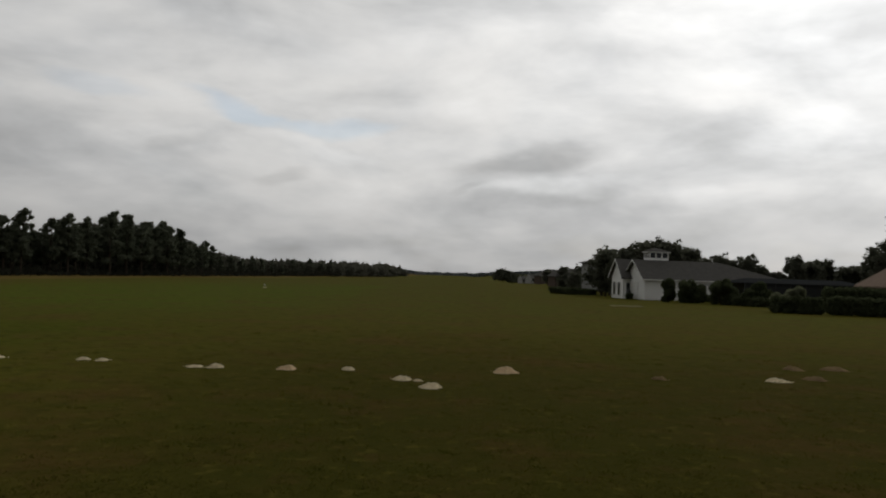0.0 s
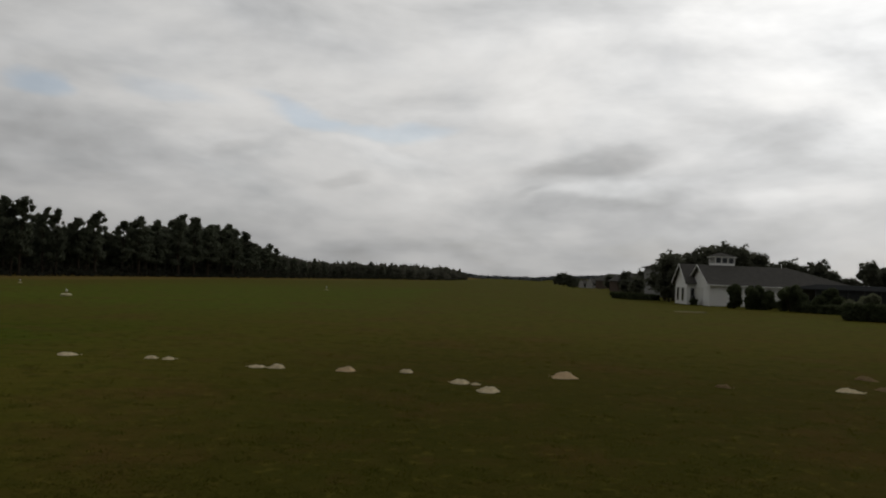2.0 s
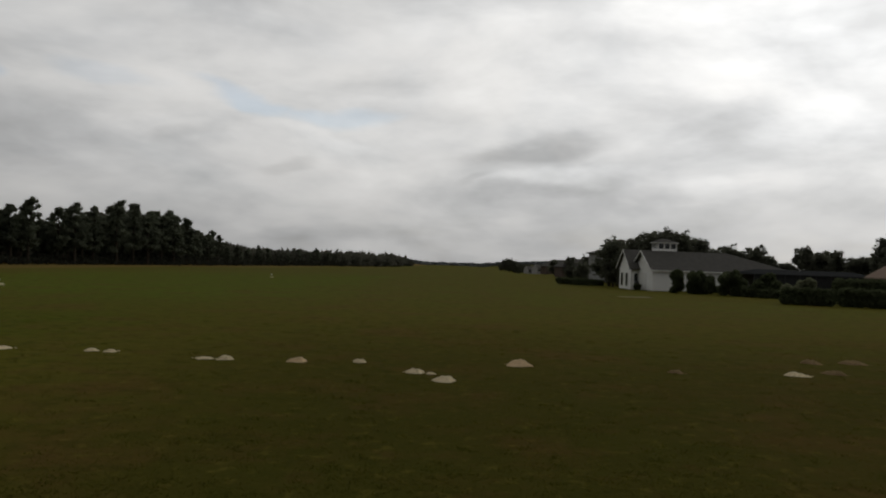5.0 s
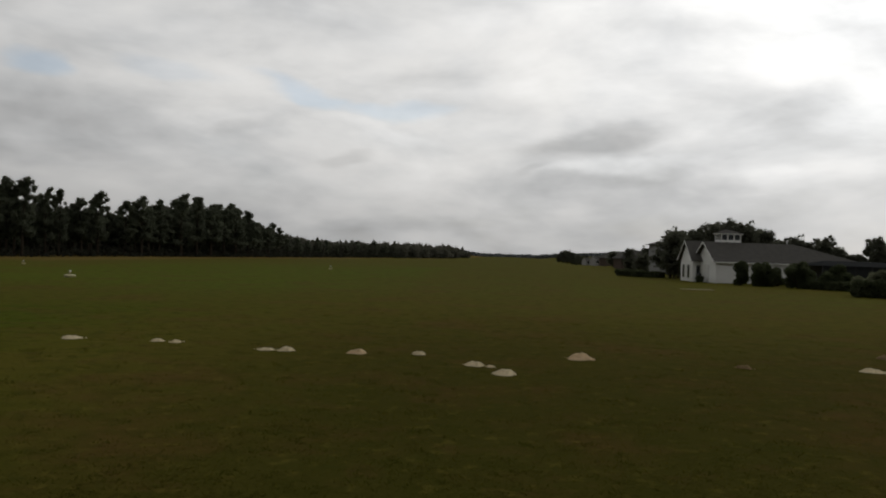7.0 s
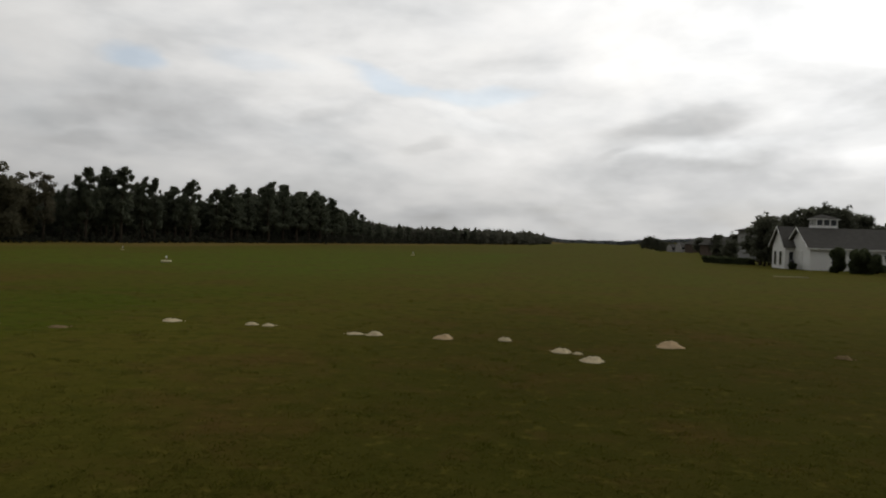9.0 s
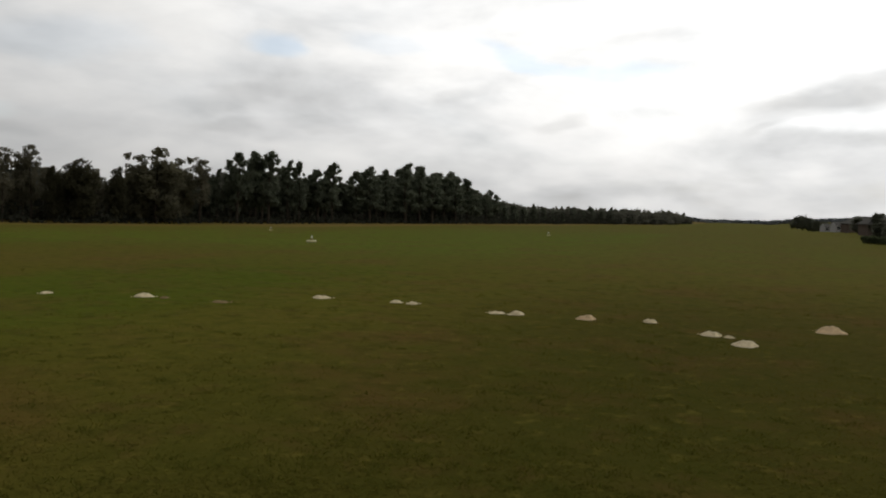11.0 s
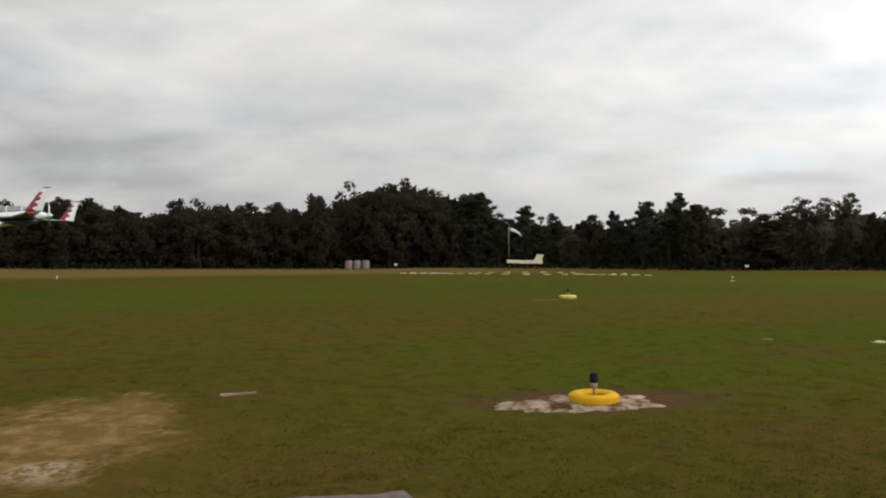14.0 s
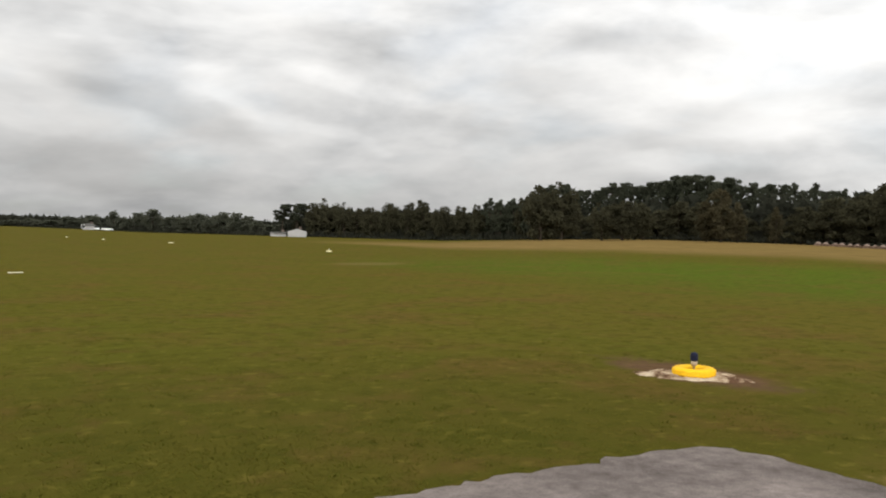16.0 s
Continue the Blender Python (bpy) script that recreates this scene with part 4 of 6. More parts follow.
# ---------------------------------------------------------------- field: grass, sand mounds, markers
def build_grass():
    """Short mown blades, thick where the field lies close."""
    g = np.random.default_rng(21)
    n = 260000
    r = 6.3 + 26 * g.random(n) ** 1.5
    az = np.radians(g.uniform(-36, 178, n))
    x, y = -np.sin(az) * r, np.cos(az) * r
    clump = np.sin(x * 1.3 + 2 * np.sin(y * 0.8)) * np.sin(y * 1.1 + 1.5 * np.sin(x * 0.7)) + g.normal(0, 0.5, n)
    keep = clump > -0.75
    keep &= ~((x > -8.06) & (y > -6.36) & (y < 1.66))
    for cx, cy, rx, ry in ((-11.6, 5.0, 1.05, 1.75), (-11.5, -9.2, 1.05, 1.6), (-11.3, -2.6, 3.1, 2.1), (-8.8, -4.1, 0.9, 1.7)):
        keep &= (((x - cx) / rx) ** 2 + ((y - cy) / ry) ** 2 > 0.6 + 0.9 * g.random(n) * (clump + 1.2))
    x, y = x[keep], y[keep]
    n = len(x)
    z = ground_z(x, y)
    h = g.uniform(0.008, 0.020, n) * (1 + 0.7 * (clump[keep] > 0.8)) * np.clip(1.25 - np.hypot(x, y) / 60, 0.6, 1)
    a = g.uniform(0, 2 * np.pi, n)
    w = g.uniform(0.005, 0.012, n)
    dx, dy = np.cos(a) * w, np.sin(a) * w
    lx, ly = g.normal(0, 0.05, n), g.normal(0, 0.05, n)
    v = np.stack([np.stack([x - dx, y - dy, z - 0.005], 1), np.stack([x + dx, y + dy, z - 0.005], 1),
                  np.stack([x + lx, y + ly, z + h], 1)], 1).reshape(-1, 3)
    m = material("grass_blades", (0.052, 0.060, 0.0066), (0.132, 0.104, 0.021), 0.6, 1.0, 0, fine=4.0, island=0.4)
    nt = m.node_tree
    bsdf = nt.nodes["Principled BSDF"]
    thin, mx = nt.nodes.new("ShaderNodeBsdfTranslucent"), nt.nodes.new("ShaderNodeMixShader")
    nt.links.new(bsdf.inputs["Base Color"].links[0].from_socket, thin.inputs["Color"])
    mx.inputs[0].default_value = 0.55
    nt.links.new(bsdf.outputs[0], mx.inputs[1])
    nt.links.new(thin.outputs[0], mx.inputs[2])
    nt.links.new(mx.outputs[0], nt.nodes["Material Output"].inputs["Surface"])
    tagged(new("grass_blades", leaf_mesh("grass_blades", v, m)), "short mown grass with dry brown blades", "grass", kind="stuff")


build_grass()


def build_tufts():
    """Taller dark clumps left by the mower, thickest close by."""
    g = np.random.default_rng(77)
    n, each = 2600, 20
    r = 6.6 + 24 * g.random(n) ** 1.3
    az = np.radians(g.uniform(-34, 177, n))
    x, y = -np.sin(az) * r, np.cos(az) * r
    keep = ~((x > -8.4) & (y > -6.8) & (y < 2.0))
    for cx, cy, rx, ry in ((-11.6, 5.0, 1.3, 2.0), (-11.5, -9.3, 1.4, 2.0), (-11.5, -2.6, 3.3, 2.2)):
        keep &= ((x - cx) / rx) ** 2 + ((y - cy) / ry) ** 2 > 1
    x, y = np.repeat(x[keep], each), np.repeat(y[keep], each)
    size = np.repeat(g.uniform(0.5, 1.3, int(keep.sum())), each)
    n = len(x)
    x, y = x + g.normal(0, 0.07, n) * size, y + g.normal(0, 0.07, n) * size
    z = ground_z(x, y)
    h = g.uniform(0.015, 0.035, n) * size
    a, w = g.uniform(0, 2 * np.pi, n), g.uniform(0.005, 0.010, n)
    dx, dy = np.cos(a) * w, np.sin(a) * w
    v = np.stack([np.stack([x - dx, y - dy, z - 0.005], 1), np.stack([x + dx, y + dy, z - 0.005], 1),
                  np.stack([x + g.normal(0, 0.03, n), y + g.normal(0, 0.03, n), z + h], 1)], 1).reshape(-1, 3)
    m = material("tuft_blades", (0.044, 0.054, 0.0060), (0.110, 0.100, 0.018), 0.5, 1.0, 0, fine=5.0, island=0.3, thin=0.4)
    tagged(new("grass_tufts", leaf_mesh("grass_tufts", v, m)), "taller dark tufts in the mown grass", "grass tufts", kind="stuff")


build_tufts()


def sand_mound(x, y, w, d, h, mat, label, seed):
    """A low heap thrown up by digging: several humps, crumbled flanks, ragged foot, a few clods beside it."""
    r = random.Random(seed)
    bm = bmesh.new()
    n, rings = 30, 8
    off = Vector((seed * 3.7, seed * 1.3, 0))
    humps = [(r.uniform(-0.32, 0.32), r.uniform(-0.25, 0.25), r.uniform(0.45, 1.0), r.uniform(0.12, 0.24)) for _ in range(5)]
    lob = [(r.uniform(0, 6.28), r.uniform(0.04, 0.13), k) for k in (2, 3, 5)]

    def height(u, v, q):
        z = sum(a * math.exp(-((u - p) ** 2 + (v - t) ** 2) / (2 * k * k)) for p, t, a, k in humps)
        z = min(1.15, z) * (1 - q ** 4)
        return h * (0.22 * (1 - q ** 3) + 0.80 * z) + 0.62 * h * noise.noise(Vector((u * 8, v * 8, 0)) + off) * (1 - q ** 3)

    prev = None
    top = bm.verts.new((0, 0, height(0, 0, 0)))
    for j in range(1, rings + 1):
        q = j / rings
        ring = []
        for i in range(n):
            a = 2 * math.pi * i / n
            s = 1 + sum(c * math.sin(k * a + p) for p, c, k in lob) + 0.12 * q * noise.noise(Vector((3 * math.cos(a), 3 * math.sin(a), q)) + off)
            u, v = math.cos(a) * q * s * 0.5, math.sin(a) * q * s * 0.5
            ring.append(bm.verts.new((u * w, v * d, height(u, v, q) if j < rings else -0.03)))
        for i in range(n):
            k = (i + 1) % n
            if prev is None:
                bm.faces.new((top, ring[i], ring[k]))
            else:
                bm.faces.new((prev[i], ring[i], ring[k], prev[k]))
        prev = ring
    for _ in range(5):
        a, q, b = r.uniform(0, 6.28), r.uniform(0.48, 0.62), r.uniform(0.010, 0.02)
        g = bmesh.ops.create_icosphere(bm, subdivisions=1, radius=b)
        bmesh.ops.translate(bm, verts=g["verts"], vec=(math.cos(a) * q * w, math.sin(a) * q * d, b * 0.4))
    bmesh.ops.recalc_face_normals(bm, faces=bm.faces)
    ob = part("sand_mound", bm, mat, smooth=True)
    ob.matrix_basis = pose(x, y, gz(x, y), 0, 0, math.degrees(math.atan2(y, x)) + 90)
    return tagged(ob, label, "sand mound", "sand mounds in the grass")


WHITE_L, PINK_L, DIM_L = ("low heap of pale dug sand on the grass", "low heap of pinkish dug sand on the grass",
                          "flattened weathered brownish sand heap in the grass")
MOUNDS = [(-10.46, 18.1, 0.50, 0.09, 0), (-8.45, 18.35, 0.34, 0.08, 0), (-8.0, 18.3, 0.34, 0.07, 0), (-5.65, 17.8, 0.42, 0.06, 0),
          (-5.2, 17.85, 0.42, 0.11, 0), (-3.6, 18.05, 0.52, 0.13, 1), (-2.2, 18.35, 0.32, 0.09, 0), (-0.85, 17.1, 0.46, 0.10, 0),
          (-0.5, 17.0, 0.2, 0.05, 0), (-0.2, 16.1, 0.52, 0.12, 0), (1.5, 18.9, 0.66, 0.16, 1), (5.1, 18.6, 0.36, 0.09, 2),
          (8.0, 18.9, 0.62, 0.11, 0), (9.5, 21.6, 0.6, 0.12, 2), (9.1, 19.4, 0.56, 0.11, 2), (10.7, 21.9, 0.75, 0.12, 2)]
FAR_MOUNDS = [(-16.85, 15.28, 0.34, 0.06, 0), (-14.3, 15.95, 0.52, 0.10, 0), (-13.65, 15.9, 0.22, 0.06, 2), (-12.0, 15.95, 0.48, 0.06, 2),
          (-18.3, 13.1, 0.32, 0.05, 2)]
for i, (x, y, w, h, c) in enumerate(MOUNDS + FAR_MOUNDS):
    sand_mound(x * 0.988, y * 0.988, w, w * 0.75, h * 0.62, (SAND, PINKSAND, DIMSAND)[c], (WHITE_L, PINK_L, DIM_L)[c], i + 40)


def dug_sand(x, y, az, left, near, a, b, seed):
    """A low uneven spread of dug sand round a tyre; a along the view's width, b in depth."""
    r = random.Random(seed)
    ph = [r.uniform(0, 6.28) for _ in range(6)]
    ux, uy = -math.sin(radians(az)), math.cos(radians(az))
    vx, vy = -math.cos(radians(az)), -math.sin(radians(az))
    cx, cy = x + vx * left - ux * near, y + vy * left - uy * near
    bm = bmesh.new()
    rings, n = 7, 84
    grid = []
    for k in range(rings + 1):
        row = []
        for i in range(n):
            t = 2 * math.pi * i / n
            q = k / rings
            wob = 1 + 0.07 * math.sin(3 * t + ph[0]) + 0.06 * math.sin(5 * t + ph[1]) + 0.07 * math.sin(11 * t + ph[2]) + 0.05 * math.sin(17 * t + ph[3]) + r.uniform(-0.03, 0.03) * (k == rings)
            p, d = a * q * wob * math.cos(t), b * q * wob * math.sin(t)
            px, py = cx + vx * p + ux * d, cy + vy * p + uy * d
            h = 0.0 if k == rings else (0.035 * (1 - q ** 3) + 0.02 * math.sin(px * 9 + ph[4]) * math.sin(py * 8 + ph[5]) + r.uniform(-0.008, 0.012))
            row.append(bm.verts.new((px, py, gz(px, py) + (h + 0.012 if k < rings else -0.012))))
        grid.append(row)
    for k in range(1, rings):
        for i in range(n):
            j = (i + 1) % n
            bm.faces.new((grid[k][i], grid[k + 1][i], grid[k + 1][j], grid[k][j]))
    bm.faces.new(grid[1])
    for v in grid[0]:
        bm.verts.remove(v)
    bmesh.ops.recalc_face_normals(bm, faces=bm.faces)
    tagged(part("dug_sand", bm, PATCHSAND), "low spread of pale dug sand with reddish dirt", "sand")


def patch_sand():
    m = material("pale_and_reddish_sand", (0.2, 0.13, 0.08), (0.6, 0.5, 0.35), 1.6, 0.95, 0.9, fine=6.0)
    nt = m.node_tree
    N, L = nt.nodes.new, nt.links.new
    co, n, r = N("ShaderNodeTexCoord"), N("ShaderNodeTexNoise"), N("ShaderNodeValToRGB")
    L(co.outputs["Object"], n.inputs["Vector"])
    n.inputs["Scale"].default_value, n.inputs["Detail"].default_value, n.inputs["Roughness"].default_value = 2.6, 7.0, 0.68
    L(n.outputs["Fac"], r.inputs[0])
    el = r.color_ramp.elements
    while len(el) < 4:
        el.new(0.5)
    for e, (p, c) in zip(el, ((0.40, (0.085, 0.048, 0.028)), (0.47, (0.24, 0.170, 0.108)), (0.55, (0.37, 0.295, 0.205)), (0.66, (0.50, 0.41, 0.29)))):
        e.position, e.color = p, (*c, 1)
    L(r.outputs[0], nt.nodes["Principled BSDF"].inputs["Base Color"])
    return m


PATCHSAND = patch_sand()
dug_sand(-11.6, 5.05, 84.0, 0.22, 0.02, 1.28, 0.66, 7)
dug_sand(-11.5, -9.36, 128.0, 0.04, 0.0, 0.96, 0.52, 9)


def tyre_marker(x, y, size, mat, label, worn=0.0):
    """A painted tyre lying flat: tyre body with tread blocks, and the dark hollow inside."""
    root = thing("tyre_marker", pose(x, y, gz(x, y), 0, 0, rnd.uniform(0, 360)), label, "tyre", "painted tyre markers")
    s = size / 0.8
    prof = [(0.20, 0.02), (0.28, 0.0), (0.35, 0.0), (0.392, 0.04), (0.40, 0.10), (0.394, 0.155), (0.36, 0.19), (0.305, 0.20), (0.245, 0.19),
            (0.195, 0.165), (0.182, 0.13), (0.205, 0.10), (0.23, 0.06), (0.20, 0.02)]
    bm = bmesh.new()
    lathe(bm, [(r * s, z * s * 0.92) for r, z in prof], 40)
    bmesh.ops.remove_doubles(bm, verts=bm.verts, dist=0.0005)
    part("tyre", bm, mat, root, smooth=True)
    bm = bmesh.new()
    for i in range(36):
        a = 2 * math.pi * i / 36
        g = bmesh.ops.create_cube(bm, size=1)
        bmesh.ops.scale(bm, verts=g["verts"], vec=(0.012 * s, 0.036 * s, 0.09 * s))
        bmesh.ops.transform(bm, matrix=pose(math.cos(a) * 0.398 * s, math.sin(a) * 0.398 * s, 0.10 * s, 0, 0, math.degrees(a)), verts=g["verts"])
    part("tread", bm, mat, root)
    return root


def edge_light(x, y, lens, label, h=0.37, z=0.0, scale=1.0):
    """Airfield edge light: thin stem, collar, ribbed glass globe with a cap."""
    root = thing("edge_light", pose(x, y, gz(x, y) + z, 0, 0, 0), label, "airfield light", "airfield edge lights")
    root.scale = (scale,) * 3
    bm = bmesh.new()
    lathe(bm, [(0.05, -0.02), (0.05, 0.012), (0.022, 0.02), (0.02, h - 0.25), (0.03, h - 0.24)], 12)
    part("stem", bm, BRASS, root, smooth=True)
    bm = bmesh.new()
    lathe(bm, [(0.028, h - 0.25), (0.05, h - 0.235), (0.056, h - 0.20), (0.056, h - 0.165), (0.048, h - 0.155)], 16)
    part("collar", bm, TANPAINT, root, "tan collar", smooth=True)
    bm = bmesh.new()
    lathe(bm, [(0.05, h - 0.16), (0.062, h - 0.15), (0.066, h - 0.10), (0.063, h - 0.04), (0.05, h - 0.01), (0.02, h)], 16)
    part("globe", bm, lens, root, smooth=True)
    bm = bmesh.new()
    for k in range(3):
        zz = h - 0.135 + 0.035 * k
        lathe(bm, [(0.064, zz), (0.071, zz + 0.005), (0.064, zz + 0.01)], 16)
    part("rib", bm, lens, root, smooth=True)
    return root


PALEYELLOW = material("faded_yellow_paint", (0.60, 0.46, 0.10), (0.82, 0.66, 0.20), 5.0, 0.6, 0.15)
for x, y, size in ((-11.56, 5.05, 0.76), (-11.5, -9.36, 0.74), (-35.1, 14.75, 0.80), (-38.2, -16.8, 0.72)):
    tyre_marker(x, y, size, YELLOW if x > -20 else PALEYELLOW, "bright yellow painted tyre lying flat round a light")
    edge_light(x, y, BLUELENS, "airfield light with dark blue globe on a short stem", 0.48 if y > 0 else 0.43)
TYRECREAM = material("faded_cream_paint", (0.46, 0.41, 0.22), (0.66, 0.60, 0.36), 5.0, 0.6, 0.15)
WHITE_MARKERS = [(-39.0, -18.5, 0.62), (-27.6, 46.6, 0.66), (-20.9, 86.0, 0.42), (-51.5, 78.0, 0.42), (-54.6, 36.9, 0.35), (-42.5, -89.0, 0.75),
                 (-36.0, -136.3, 0.85), (-29.7, -159.2, 0.70), (-25.2, -171.2, 0.55)]
for x, y, size in WHITE_MARKERS:
    tyre_marker(x, y, size, TYRECREAM, "white painted tyre lying flat on the grass")
    edge_light(x, y, WHITELENS, "airfield light with white globe on a short stem", 0.3 if y < -100 else 0.5, 0.0, 0.8 if size < 0.5 or y < -100 else 0.85)


def slab(x, y, l, w, rz, label="flat white painted slab in the grass", group="", mat=None, top=0.03):
    bm = bmesh.new()
    box(bm, -l / 2, l / 2, -w / 2, w / 2, -0.03, top, 0.01)
    for v in bm.verts:
        v.co += Vector((rnd.uniform(-0.03, 0.03), rnd.uniform(-0.02, 0.02), rnd.uniform(-0.008, 0.008)))
    ob = part("ground_slab", bm, mat or WHITEPAINT)
    ob.matrix_basis = pose(x, y, gz(x, y), 0, 0, rz)
    return tagged(ob, label, "ground marker", group)


slab(-13.95, -0.25, 0.55, 0.09, 97, "thin weathered pale board lying in the grass", "", TANPAINT)
slab(-4.8, -50.7, 0.7, 0.22, 5, "flat pale slab in the grass", "", CREAMPAINT)
slab(-34.7, 13.5, 1.2, 0.08, 93, "thin dull board on the grass by the tyre", "", DIMSAND)


# segmented circle with its arms
SEG_L, SEG_G = "white slab of the segmented circle on the grass", "segmented circle"
ccx, ccy = polar(69.9, 91.0)
for i in range(18):
    a = 2 * math.pi * i / 18
    x, y = ccx + 6.4 * math.cos(a), ccy + 6.4 * math.sin(a)
    slab(x, y, 0.75, 0.26, math.degrees(a) + 90, SEG_L, SEG_G, CREAMPAINT, rnd.uniform(0.03, 0.07))
for (a0, r0), (a1, r1), n in (((78.7, 92.0), (74.6, 88.5), 7), ((78.0, 95.0), (75.6, 93.0), 4), ((65.5, 86.5), (61.4, 88.0), 6), ((65.2, 88.5), (63.0, 93.0), 4)):
    for i in range(n):
        t = i / (n - 1)
        x, y = polar(a0 + (a1 - a0) * t, r0 + (r1 - r0) * t)
        xe, ye = polar(a1, r1)
        xs, ys = polar(a0, r0)
        slab(x, y, 0.75, 0.26, math.degrees(math.atan2(ye - ys, xe - xs)), SEG_L, SEG_G, CREAMPAINT, rnd.uniform(0.03, 0.07))


def build_wind_tee():
    x, y = polar(69.9, 116.0)
    z0 = gz(x, y)
    root = thing("wind_tee", pose(x, y, z0, 0, 0, 70.0), "white wooden wind tee with an upright tail fin", "wind indicator")
    # local +x points to the tail
    bm = bmesh.new()
    loft(bm, [[(-2.65, -0.2, 0.86), (-2.65, 0.2, 0.86), (-2.65, 0.2, 1.36), (-2.65, -0.2, 1.36)],
              [(2.5, -0.14, 0.74), (2.5, 0.14, 0.74), (2.5, 0.14, 1.24), (2.5, -0.14, 1.24)]])
    part("boom", bm, CREAMPAINT, root)
    bm = bmesh.new()
    loft(bm, [[(1.2, -0.03, 1.25), (1.2, 0.03, 1.25), (1.75, 0.03, 2.12), (1.75, -0.03, 2.12)],
              [(2.4, -0.03, 1.25), (2.4, 0.03, 1.25), (2.68, 0.03, 2.05), (2.68, -0.03, 2.05)]])
    part("fin", bm, CREAMPAINT, root)
    bm = bmesh.new()
    lathe(bm, [(0.16, -0.05), (0.12, 0.1), (0.07, 0.2), (0.06, 0.72)], 12)
    part("post", bm, BARK, root, "dark weathered post")
    for s in (-1, 1):
        bm = bmesh.new()
        box(bm, -2.5, -1.7, s * 0.14, s * 1.6, 1.0, 1.08, 0.01)
        part("crossboard", bm, CREAMPAINT, root)


build_wind_tee()


def build_windsock():
    x, y = polar(71.05, 118.5)
    z0 = gz(x, y)
    root = thing("windsock", pose(x, y, z0, 0, 0, 70.0) @ Matrix.Diagonal((1.15, 1.15, 1.22, 1)), "drooping faded white and red windsock on a grey pole", "windsock")
    bm = bmesh.new()
    lathe(bm, [(0.055, 1.5), (0.045, 4.9), (0.0, 4.95)], 10)
    part("pole", bm, STEEL, root, smooth=True)
    bm = bmesh.new()
    lathe(bm, [(0.16, -0.05), (0.15, 0.15), (0.075, 0.2), (0.07, 1.5)], 10)
    part("pole_base", bm, BARK, root, "dark lower pole", smooth=True)
    bm = bmesh.new()
    lathe(bm, [(0.0, 4.94), (0.06, 4.95), (0.07, 5.0), (0.04, 5.05), (0.0, 5.06)], 10)
    part("lamp", bm, WHITELENS, root, smooth=True)
    rings = []
    for i in range(9):
        t = i / 8
        px, pz, rr = 0.05 + 1.6 * t, 4.78 - 0.1 * t - 0.72 * t * t, 0.24 - 0.12 * t
        rings.append([(px + 0.25 * rr * math.sin(a) * t, rr * math.cos(a), pz + rr * math.sin(a)) for a in [2 * math.pi * k / 12 for k in range(12)]])
    bm = bmesh.new()
    loft(bm, rings[:2], False)
    part("sock", bm, SOCKRED, root, "red mouth band", True)
    bm = bmesh.new()
    loft(bm, rings[1:], False)
    part("sock_tail", bm, WHITEPAINT, root, "faded white tail", True)


build_windsock()


def round_bale(x, y, d, l, mat, label, rz, group):
    bm = bmesh.new()
    lathe(bm, [(0.0, -l / 2), (d * 0.36, -l / 2), (d * 0.46, -l / 2 + 0.05), (d * 0.5, -l / 2 + 0.16), (d * 0.505, 0), (d * 0.5, l / 2 - 0.16),
               (d * 0.46, l / 2 - 0.05), (d * 0.36, l / 2), (0.0, l / 2)], 20)
    for v in bm.verts:
        v.co += Vector((rnd.uniform(-0.015, 0.015), rnd.uniform(-0.015, 0.015), 0))
    ob = part("round_bale", bm, mat, smooth=True)
    ob.matrix_basis = pose(x, y, gz(x, y) + l * 0.48, 0, 0, rz)
    return tagged(ob, label, "bale", group)


for a in (81.35, 81.95, 82.55):
    x, y = polar(a, 118)
    round_bale(x, y, 1.12, 1.35, WRAP, "round bale standing on end in pale plastic wrap", a, "wrapped bales")
PALEWRAP = material("weathered_pale_wrap", (0.12, 0.086, 0.066), (0.23, 0.178, 0.145), 1.0, 0.9, 0.2)
for i in range(12):
    a = 116.0 + 5.0 * i / 11 + rnd.uniform(-0.06, 0.06)
    x, y = polar(a, 123.0 + 9.0 * i / 11)
    bm = bmesh.new()
    box(bm, -0.58, 0.58, -0.5, 0.5, -0.1, 0.30, 0.10)
    for v in bm.verts:
        v.co += Vector((rnd.uniform(-0.06, 0.06), rnd.uniform(-0.06, 0.06), rnd.uniform(-0.05, 0.05)))
    root = thing("hay_bale", pose(x, y, gz(x, y), 0, 0, a), "weathered brown hay bale with a pale rounded cover", "bale", "row of bales")
    part("bale_body", bm, HAY, root)
    bm = bmesh.new()
    bmesh.ops.create_icosphere(bm, subdivisions=2, radius=1.0)
    k = rnd.uniform(0.8, 1.15)
    for v in bm.verts:
        v.co = Vector((v.co.x * 0.40 * k, v.co.y * 0.42, max(-0.02, v.co.z * 0.34 * k) + 0.26)) + Vector((rnd.uniform(-0.02, 0.02), 0, rnd.uniform(-0.02, 0.02)))
    part("cover", bm, PALEWRAP, root, "pale plastic cover", True)


def stake(az, r, h, w):
    x, y = polar(az, r)
    bm = bmesh.new()
    box(bm, -w / 2, w / 2, -0.03, 0.03, -0.05, h, 0.01)
    ob = part("marker_stake", bm, WHITEPAINT)
    ob.matrix_basis = pose(x, y, gz(x, y), 2, 1, az)
    tagged(ob, "white painted stake standing in the dry grass", "stake")


stake(101.7, 80, 0.32, 0.09)


